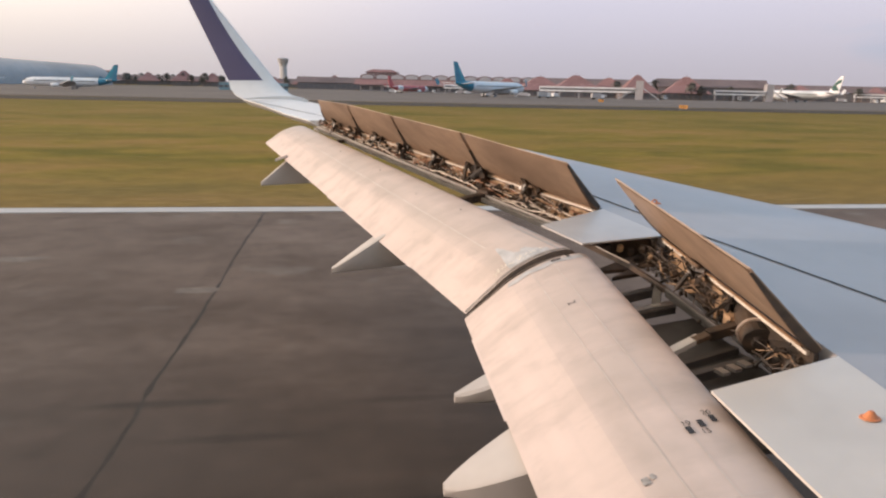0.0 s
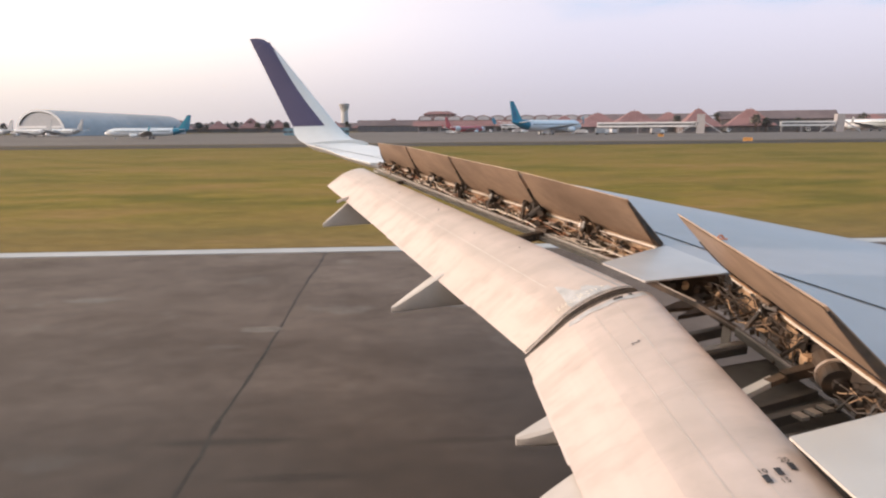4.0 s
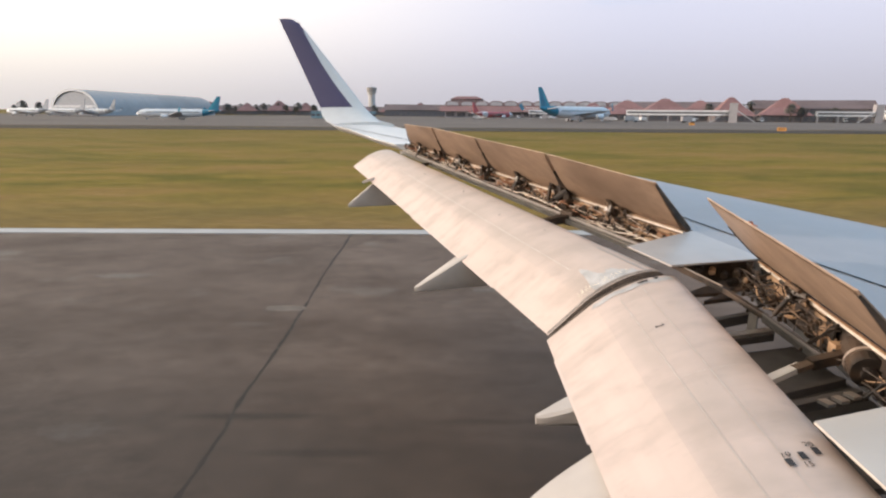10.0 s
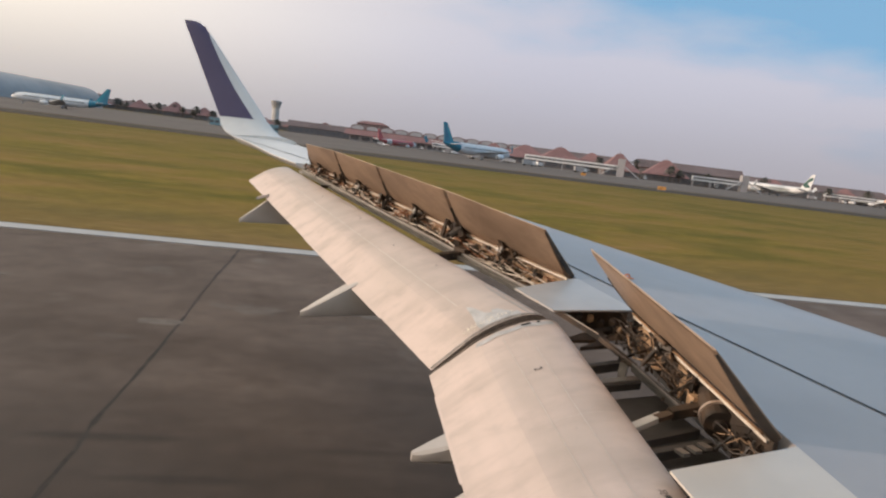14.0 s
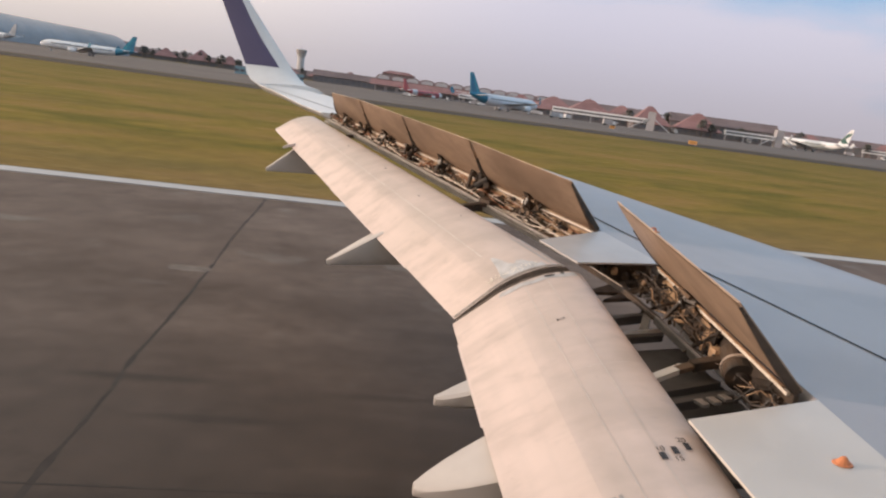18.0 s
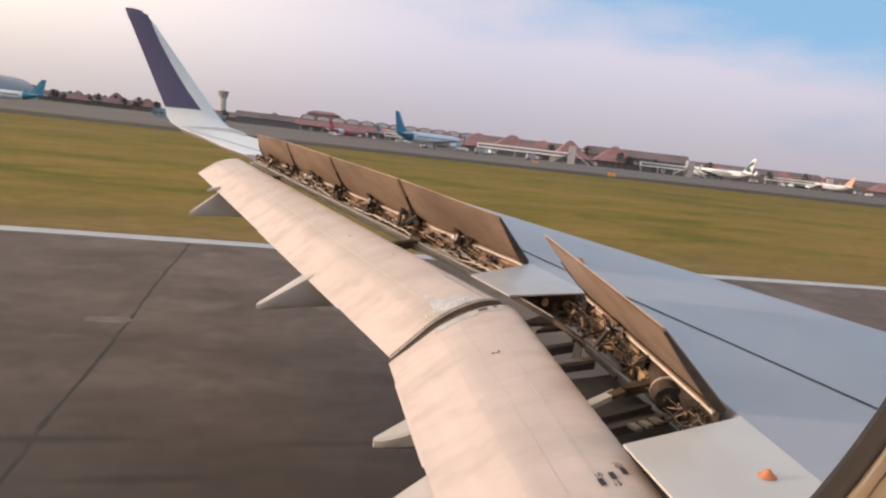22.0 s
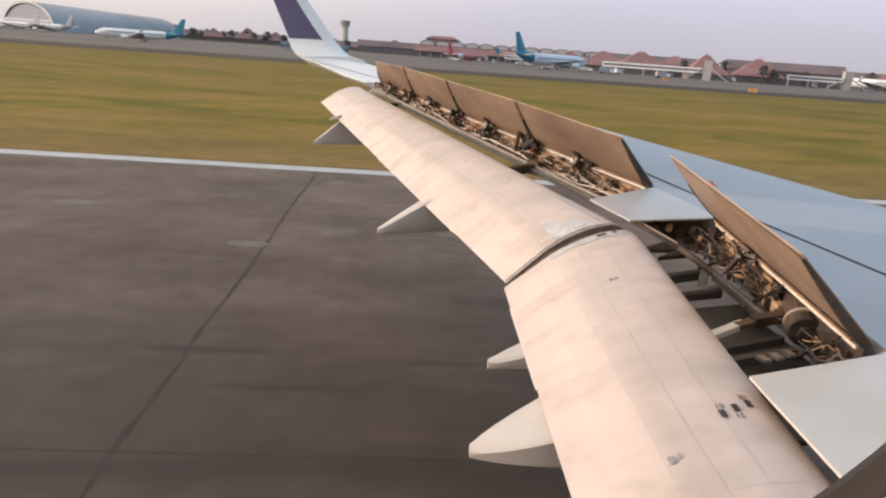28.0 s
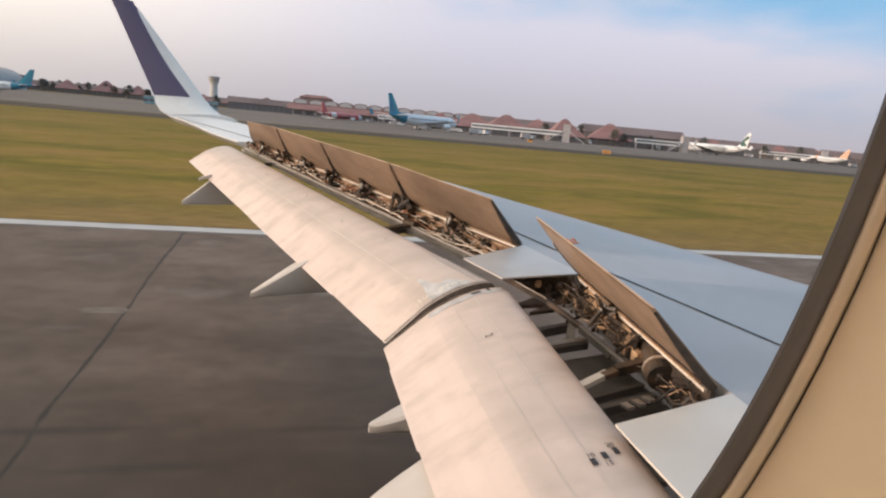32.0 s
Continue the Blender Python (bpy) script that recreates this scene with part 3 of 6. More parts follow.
def pane_material():
    m = bpy.data.materials.new("window_pane")
    m.use_nodes = True
    n, l = m.node_tree.nodes, m.node_tree.links
    n.remove(n["Principled BSDF"])
    clear, gloss, mix = n.new("ShaderNodeBsdfTransparent"), n.new("ShaderNodeBsdfGlossy"), n.new("ShaderNodeMixShader")
    clear.inputs["Color"].default_value = (0.97, 0.965, 0.96, 1)
    gloss.inputs["Roughness"].default_value = 0.03
    fres = n.new("ShaderNodeFresnel")
    fres.inputs["IOR"].default_value = 1.25
    l.new(fres.outputs["Fac"], mix.inputs["Fac"])
    l.new(clear.outputs["BSDF"], mix.inputs[1])
    l.new(gloss.outputs["BSDF"], mix.inputs[2])
    l.new(mix.outputs["Shader"], n["Material Output"].inputs["Surface"])
    return m


M["pane"] = pane_material()


# glow for an added fill strip; no such lamp is in view
def fill_glow_material():
    m = bpy.data.materials.new("reveal_fill_glow")
    m.use_nodes = True
    b = m.node_tree.nodes["Principled BSDF"]
    b.inputs["Emission Color"].default_value = (1.0, 0.86, 0.68, 1)
    b.inputs["Emission Strength"].default_value = 44.0
    return m


M["lamp"] = fill_glow_material()


# ---- mesh helpers ----
def part(name, bm, mat, parent=None, label="", smooth=False, world_space=False):
    """Link a bmesh as one mesh object under a thing or a part."""
    bmesh.ops.recalc_face_normals(bm, faces=bm.faces)
    if world_space and parent is not None:
        base, up = Vector(parent.location), parent.parent
        while up is not None:
            base += Vector(up.location)
            up = up.parent
        bmesh.ops.translate(bm, verts=bm.verts, vec=-base)
    if smooth:
        for e in bm.edges:
            if len(e.link_faces) == 2 and e.calc_face_angle() > 0.7:
                e.smooth = False
    me = bpy.data.meshes.new(name)
    bm.to_mesh(me)
    bm.free()
    me.materials.append(M[mat])
    if smooth:
        for p in me.polygons:
            p.use_smooth = True
    ob = new(name, me)
    if parent is not None:
        ob.parent = parent
    if label:
        ob["label"] = label
    return ob


def wp(name, bm, mat, parent, label="", smooth=False):
    return part(name, bm, mat, parent, label, smooth, True)


def thing(name, at, label, category, group="", kind=""):
    e = new(name)
    e.location = at
    e.empty_display_size = 0.1
    return tagged(e, label, category, group, kind)


def box(bm, lo, hi, turn=None):
    c = [(a + b) / 2 for a, b in zip(lo, hi)]
    s = [abs(b - a) for a, b in zip(lo, hi)]
    m = Matrix.Translation(c) @ (turn or Matrix()) @ Matrix.Diagonal((*s, 1))
    bmesh.ops.create_cube(bm, size=1, matrix=m)
    return bm


def beam(bm, a, b, w, h):
    """A bar of w by h from a to b."""
    a, b = Vector(a), Vector(b)
    d = b - a
    x = d.normalized()
    side = Vector((0, 0, 1)).cross(x)
    side = side.normalized() if side.length > 1e-4 else Vector((1, 0, 0))
    up = x.cross(side)
    m = Matrix((x, side, up)).transposed().to_4x4()
    bmesh.ops.create_cube(bm, size=1, matrix=Matrix.Translation((a + b) / 2) @ m @ Matrix.Diagonal((d.length, w, h, 1)))
    return bm


def loft(bm, rings, caps=True, closed=True):
    rows = [[bm.verts.new(p) for p in r] for r in rings]
    n = len(rows[0])
    for a, b in zip(rows, rows[1:]):
        for i in range(n if closed else n - 1):
            j = (i + 1) % n
            bm.faces.new((a[i], a[j], b[j], b[i]))
    if caps and closed:
        bm.faces.new(rows[0][::-1])
        bm.faces.new(rows[-1])
    return bm


def tube(bm, pts, r, n=6):
    pts = [Vector(p) for p in pts]
    rings = []
    for i, p in enumerate(pts):
        d = (pts[min(i + 1, len(pts) - 1)] - pts[max(i - 1, 0)]).normalized()
        s = d.cross(Vector((0.13, 0.2, 1))).normalized()
        u = s.cross(d)
        rings.append([p + (s * math.cos(a) + u * math.sin(a)) * r for a in (k * math.tau / n for k in range(n))])
    return loft(bm, rings)


def slab(bm, top, thick):
    """A plate under the polygon top (a list of points), thick metres deep."""
    a = [bm.verts.new(p) for p in top]
    b = [bm.verts.new((p[0], p[1], p[2] - thick)) for p in top]
    bm.faces.new(a)
    bm.faces.new(b[::-1])
    for i in range(len(a)):
        j = (i + 1) % len(a)
        bm.faces.new((a[i], a[j], b[j], b[i]))
    return bm


def lerp(a, b, t):
    return a + (b - a) * t

# ---- ground ----
bm = bmesh.new()
seg = 48
bmesh.ops.create_circle(bm, cap_ends=True, segments=seg, radius=4900)
ground = part("ground", bm, "grass")
tagged(ground, "flat airfield ground of dry yellowish green grass", "ground", kind="structure")
ground.location.z = -0.06


def strip(name, x0, x1, y0, y1, z, mat, label, category, thick=0.05, parent=None):
    b = box(bmesh.new(), (x0, y0, z - thick), (x1, y1, z))
    ob = part(name, b, mat, parent)
    if parent is None:
        tagged(ob, label, category, kind="structure")
    return ob


runway = strip("runway", -1500, 1500, -40, 24.9, 0.0, "asphalt", "weathered grey concrete runway with dark tar joints", "runway")
strip("pavement", -1500, 1500, 24.92, 25.3, -0.02, "shoulder", "dark asphalt shoulder beside the runway", "shoulder")
strip("road", -1500, 1500, 160, 190, -0.01, "shoulder", "dark asphalt taxiway across the grass", "taxiway")
strip("pavement_apron", -1500, 1500, 194, 640, 0.0, "apron", "pale concrete parking apron before the terminal", "apron")
lineob = strip("trim_runway_line", -1500, 1500, 24.0, 24.85, 0.045, "line", "worn white painted runway edge line", "marking", thick=0.03)

# ---- the wing ----
wing = thing("aircraft_wing", (2.0, 0.5, EYE - 1.6), "airliner wing with flaps extended and spoilers raised, grey and white paint", "aircraft wing")


def zt(y):
    return EYE - 1.60 + 0.085 * y


def x_le(y):
    return 8.62 - 0.632 * y


def x_rear(y):
    if y <= 5.06:
        return 2.56 + 0.0316 * y
    if y <= 5.95:
        return lerp(2.72, 2.48, (y - 5.06) / 0.89)
    return lerp(2.48, -0.35, (y - 5.95) / 6.0)


def x_aft(y):
    """Trailing edge of the fixed wing outboard of the flaps."""
    return lerp(-0.62, -2.48, (y - 11.75) / (15.0 - 11.75)) + 0.22 * max(0.0, min(1.0, (y - 12.6) / 1.6))


def rise(f):
    """Height of the upper skin over the reference plane, f from the rear spar (0) to the leading edge (1)."""
    return 0.035 * math.sin(math.pi * min(1.0, f * 0.9)) - 0.11 * max(0.0, (f - 0.55) / 0.45) ** 3.0


FR = (0, 0.1, 0.2, 0.3, 0.38, 0.46, 0.52, 0.58, 0.63, 0.68, 0.72, 0.76, 0.80, 0.84, 0.87, 0.90, 0.925, 0.95, 0.97, 0.985, 0.995, 1.0)


def wing_ring(y, xr, thick):
    fr = FR
    xl = x_le(y)
    k = (xl - xr) / 3.6
    top = [(lerp(xr, xl, f), y, zt(y) + rise(f) * min(1.0, k + 0.25)) for f in fr]
    low = [(lerp(xr, xl, f), y, zt(y) - thick * (0.62 + 0.38 * math.sin(math.pi * min(1, f * 0.8 + 0.12)))) for f in fr[:-2]]
    return top + low[::-1]


ys = [-0.95, 0.16, 1.0, 2.0, 3.0, 4.0, 5.06, 5.5, 5.95, 7.0, 8.5, 10.0, 11.0, 11.75]
wp("wing_skin", loft(bmesh.new(), [wing_ring(y, x_rear(y), lerp(0.62, 0.26, y / 12)) for y in ys]), "skin", wing, "blue-grey painted upper skin", True)
ys = [11.755, 12.6, 13.4, 14.2, 14.9]


def tip_ring(y):
    r = wing_ring(y, x_aft(y), 0.05)
    n = len(FR)
    low = [(x, y, zt(y) - 0.02 - 0.17 * math.sin(math.pi * f ** 0.7)) for x, f in zip([p[0] for p in r[n:]], FR[:-2][::-1])]
    return r[:n] + low


wp("wing_tip", loft(bmesh.new(), [tip_ring(y) for y in ys]), "white", wing, "pale grey outer wing with aileron", True)
# aileron gap line and the spoiler-hinge seam as narrow dark strips
def surf_z(x, y):
    xr = x_rear(y) if y < 11.75 else x_aft(y)
    f = max(0.0, min(1.0, (x - xr) / (x_le(y) - xr)))
    return zt(y) + rise(f) * min(1.0, (x_le(y) - xr) / 3.6 + 0.25)


def ribbon(bm, pts, w, lift=0.004):
    """A narrow strip that lies on the upper skin along pts (x, y)."""
    rows = []
    for i, (x, y) in enumerate(pts):
        a, b = pts[max(i - 1, 0)], pts[min(i + 1, len(pts) - 1)]
        d = Vector((b[0] - a[0], b[1] - a[1])).normalized()
        rows.append([(x + s * d.y * w / 2, y - s * d.x * w / 2, surf_z(x, y) + lift) for s in (-1, 1)])
    return loft(bm, rows, caps=False, closed=False)


wp("skin_seam", ribbon(bmesh.new(), [(4.70 - 0.335 * y, y) for y in np.linspace(0.6, 13.8, 40)], 0.03), "seal", wing, "black sealant line along the wing")
wp("aileron_gap", ribbon(bmesh.new(), [(lerp(-0.28, -1.95, t), lerp(12.0, 14.55, t)) for t in np.linspace(0, 1, 12)], 0.03), "seal", wing)
wp("tip_joint", ribbon(bmesh.new(), [(lerp(x_aft(14.85) + 0.02, x_le(14.85) - 0.1, t), 14.85) for t in np.linspace(0, 1, 10)], 0.014), "seal", wing)

# winglet
WL = [(14.9, zt(14.9), x_le(14.9) - 0.01, x_aft(14.9), 0.085), (15.28, zt(14.9) + 0.075, -1.17, -2.42, 0.075), (15.5, zt(14.9) + 0.22, -1.38, -2.56, 0.065),
      (15.62, zt(14.9) + 0.39, -1.55, -2.61, 0.055)]
TOPW = (16.22, EYE + 2.06, -3.16, -3.60, 0.022)


def winglet_ring(y, z, xl, xa, th, nrm):
    fr = (0, 0.25, 0.5, 0.75, 0.92, 1.0)
    prof = (0.12, 0.6, 0.95, 1.0, 0.6, 0.08)
    up = [(lerp(xa, xl, f), y + nrm[0] * th * p, z + nrm[1] * th * p) for f, p in zip(fr, prof)]
    dn = [(lerp(xa, xl, f), y - nrm[0] * th * p, z - nrm[1] * th * p) for f, p in zip(fr, prof)]
    return up + dn[::-1]


rings = []
norms = [(0.0, 1.0), (-0.35, 0.93), (-0.75, 0.66), (-0.93, 0.36)]
for (y, z, xl, xa, th), nr in zip(WL, norms):
    rings.append(winglet_ring(y, z, xl, xa, th, nr))
for k in range(1, 9):
    t = k / 8
    s = WL[-1]
    y, z, xl, xa, th = (lerp(s[i], TOPW[i], t) for i in range(5))
    if k == 8:
        xl -= 0.12
        z += 0.03
    rings.append(winglet_ring(y, z, xl, xa, th, (-0.95, 0.3)))
wp("winglet", loft(bmesh.new(), rings), "white", wing, "white upswept winglet", True)
# painted field on the inboard face
bm = bmesh.new()
rows = []
for k in range(13):
    t = k / 12 * 0.985
    s = WL[-1]
    y, z, xl, xa, th = (lerp(s[i], TOPW[i], t) for i in range(5))
    front = lerp(0.30, 0.0, max(0.0, t * 1.25 - 0.25) ** 1.6)
    row = []
    for i in range(7):
        f = lerp(0.005, 1 - front / (xl - xa), i / 6)
        p = np.interp(f, (0, 0.25, 0.5, 0.75, 0.92, 1.0), (0.12, 0.6, 0.95, 1.0, 0.6, 0.08))
        off = th * p + 0.006
        row.append((lerp(xa, xl, f), y - 0.95 * off, z + 0.3 * off))
    rows.append(row)
s = WL[-1]
cap = []
for t, shrink in ((0.90, 0.0), (0.95, 0.0), (1.0, 0.0), (1.012, 0.5)):
    y, z, xl, xa, th = (lerp(s[i], TOPW[i], t) for i in range(5))
    xl, z = xl - 0.12 * max(0.0, (t - 0.875) / 0.125), z + 0.24 * max(0.0, t - 0.875)
    cap.append(winglet_ring(y, z, lerp(xl + 0.012, xa, shrink * 0.35), xa - 0.012, th * (1 - shrink) + 0.007, (-0.95, 0.3)))
wp("winglet_cap", loft(bmesh.new(), cap), "purple", wing, "purple painted winglet tip", True)
wp("winglet_paint", loft(bm, rows, caps=False, closed=False), "purple", wing, "dark purple painted field", True)


def plate(name, corners, mat, parent, thick=0.014, label=""):
    return wp(name, slab(bmesh.new(), [(x, y, zt(y) + 0.002) for x, y in corners], thick), mat, parent, label)


plate("fixed_panel", [(1.84, -0.9), (1.75, 2.68), (2.652, 2.955), (2.53, -0.9)], "cream", wing, label="pale fixed trailing edge panel")
plate("kink_panel", [(1.90, 4.90), (2.72, 5.085), (2.482, 5.935), (1.71, 5.42)], "panel", wing, label="pale fixed panel between the spoilers")

# spoilers: hinge line, edges along it at hinge and trailing edge, chord, angle
HA, HB = Vector((2.48, 5.95, zt(5.95))), Vector((-0.35, 11.95, zt(11.95)))
KA, KB = Vector((2.59, 3.0, zt(3.0))), Vector((2.72, 5.06, zt(5.06)))


def spoiler(name, A, B, hb, tb, chord, angle, arms, label, full=False):
    h = (B - A).normalized()
    aft = h.cross(Vector((0, 0, 1))).normalized()
    if aft.x > 0:
        aft = -aft
    up = aft.cross(h)
    if up.z < 0:
        up = -up
    u = aft * math.cos(radians(angle)) + up * math.sin(radians(angle))
    n = up * math.cos(radians(angle)) - aft * math.sin(radians(angle))

    def at(a, b, w):
        return A + h * b + u * a + n * w
    prof = ((0.0, 0.035), (0.12, 0.05), (0.4, 0.045), (0.75, 0.028), (1.0, 0.01))
    rings = []
    for t in (0.0, 0.01, 0.99, 1.0):
        top, low = [], []
        for f, th in prof:
            c = lerp(chord[0], chord[1], t)
            b = lerp(lerp(hb[0], tb[0], f), lerp(hb[1], tb[1], f), t)
            k = 0.35 if t in (0.0, 1.0) else 1.0
            top.append(at(f * c, b, 0.02))
            low.append(at(f * c, b, 0.02 - th * k))
        rings.append(top + low[::-1])
    body = wp(name, loft(bmesh.new(), rings), "bronze", wing, label)
    rows = []
    for t in np.linspace(0.02, 0.98, 5):
        c = lerp(chord[0], chord[1], t)
        rows.append([at(f * c, lerp(lerp(hb[0], tb[0], f), lerp(hb[1], tb[1], f), t), 0.022) for f in (0.02, 0.5, 0.97)])
    wp("top_skin", loft(bmesh.new(), rows, caps=False, closed=False), "white", body, "white painted upper skin")
    # underside skin
    rows = []
    for i in range(9):
        t = lerp(0.015, 0.985, i / 8)
        row = []
        for f in np.linspace(0.03, 0.985, 7):
            c = lerp(chord[0], chord[1], t)
            b = lerp(lerp(hb[0], tb[0], f), lerp(hb[1], tb[1], f), t)
            th = np.interp(f, [p[0] for p in prof], [p[1] for p in prof])
            row.append(at(f * c, b, 0.02 - th - 0.005))
        rows.append(row)
    wp("underside", loft(bmesh.new(), rows, caps=False, closed=False), "bronze", body, "bronze-brown dirty underside")
    # pale hinge edge strip and dark end seals
    b0, b1 = hb
    wp("hinge_strip", beam(bmesh.new(), at(0.012, b0 + 0.03, -0.052), at(0.012, b1 - 0.03, -0.052), 0.022, 0.02), "hinge", body, "pale metal hinge strip")
    wp("hinge_lip", beam(bmesh.new(), at(0.055, b0 + 0.05, -0.046), at(0.055, b1 - 0.05, -0.046), 0.02, 0.008), "primer", body, "worn tan lip behind the hinge")
    for t in (0.0, 1.0):
        c, reach = lerp(chord[0], chord[1], t), (0.97 if t == 0.0 and full else 0.60)
        inward = 1 if t == 0.0 else -1
        blade = []
        for f, w in ((0.0, 0.085), (0.08, 0.075), (0.2, 0.048), (reach * 0.6, 0.030), (reach, 0.006)):
            b = lerp(lerp(hb[0], tb[0], f), lerp(hb[1], tb[1], f), t)
            th = np.interp(f, [p[0] for p in prof], [p[1] for p in prof])
            blade.append([at(f * c, b - inward * 0.004, 0.012), at(f * c, b - inward * 0.004, 0.010 - th), at(f * c, b + inward * w, 0.010 - th), at(f * c, b + inward * w, 0.004 - th * 0.6)])
        wp("edge_seal", loft(bmesh.new(), blade), "sootshade", body, "dark tapered end seal")
    rk = random.Random(int(1000 * (hb[0] + A.x)))
    for b, size in arms:
        root = at(0.0, b, -0.22) + aft * 0.10
        lug = at(lerp(chord[0], chord[1], 0.5) * 0.26 * size, b, -0.04)
        wp("actuator", tube(bmesh.new(), [root, lerp(root, lug, 0.2), lerp(root, lug, 0.22), lerp(root, lug, 0.62)], 0.036 * size, 10), "mech", body, "black hydraulic actuator")
        wp("actuator_rod", tube(bmesh.new(), [lerp(root, lug, 0.55), lug], 0.018, 8), "alu", body, "bright actuator rod")
        # a stubby fork of two ragged lugs with a cross bolt
        for off in (-0.04, 0.0):
            fin = bmesh.new()
            q = [at(0.03, b + off, -0.03), at(0.22 * size, b + off + rk.uniform(-0.01, 0.01), -0.028), at(0.32 * size, b + off, -0.045), at(0.17 * size, b + off, -0.085), at(0.15, b + off, -0.10), at(0.06, b + off, -0.15)]
            loft(fin, [q, [p + h * 0.034 for p in q]])
            wp("lug", fin, "sootshade", body)
        wp("bolt", tube(bmesh.new(), [at(0.14, b - 0.10, -0.06), at(0.14, b + 0.09, -0.06)], 0.016, 8), "grime", body)
        for k in range(14):
            c = at(rk.uniform(0.02, 0.13), b + rk.uniform(-0.16, 0.16), -rk.uniform(0.05, 0.10))
            v = Vector((rk.gauss(0, 1), rk.gauss(0, 1), rk.gauss(0, 1))).normalized() * rk.uniform(0.02, 0.05)
            wp("fitting", tube(bmesh.new(), [c - v, c - v * 0.4, c - v * 0.3, c + v], rk.uniform(0.008, 0.02), 7), rk.choice(("mech", "sootshade", "grime", "alu")), body)
    return body


HBS, TBS, CH = (0.02, 1.90, 3.66, 5.18, 6.62), (-0.10, 1.50, 3.10, 4.42, 5.72), (0.80, 0.86, 0.83, 0.82, 0.70)
for i in range(4):
    spoiler("spoiler", HA, HB, (HBS[i] + 0.012, HBS[i + 1] - 0.012), (TBS[i] + 0.012, TBS[i + 1] - 0.012), (CH[i], CH[i + 1]), 37.0,
            [((HBS[i] + HBS[i + 1]) / 2, 0.8)], "raised white outboard spoiler with bronze underside", i == 0)
spoiler("spoiler", KA, KB, (0.02, 2.06), (-0.18, 1.80), (0.84, 0.84), 41.0, [(1.30, 0.5)], "raised white inboard spoiler with bronze underside", True)


# hinge fittings crowd the gaps between the spoilers
rk = random.Random(31)
sd = (HB - HA).normalized()
aft_o = Vector((-sd.y, sd.x, 0)).normalized()
for s_at, n_fit, big in ((HBS[1], 26, 1.35), (HBS[2], 15, 0.9), (HBS[3], 12, 0.8), (HBS[4] - 0.12, 10, 0.7)):
    for k in range(n_fit):
        c = HA + sd * (s_at + rk.gauss(-0.02, 0.075 * big)) + aft_o * rk.uniform(0.03, 0.22) + Vector((0, 0, rk.uniform(-0.16, 0.05) * big))
        v = Vector((rk.gauss(0, 1), rk.gauss(0, 1), rk.gauss(0, 0.8))).normalized() * rk.uniform(0.04, 0.08) * big
        r = rk.uniform(0.014, 0.034) * big
        wp("hinge_fitting", tube(bmesh.new(), [c - v, c - v * 0.5, c - v * 0.45, c + v * 0.5, c + v * 0.55, c + v], r, 8), rk.choice(("mech", "sootshade", "mech", "grime")), wing, "oily black hinge fitting")


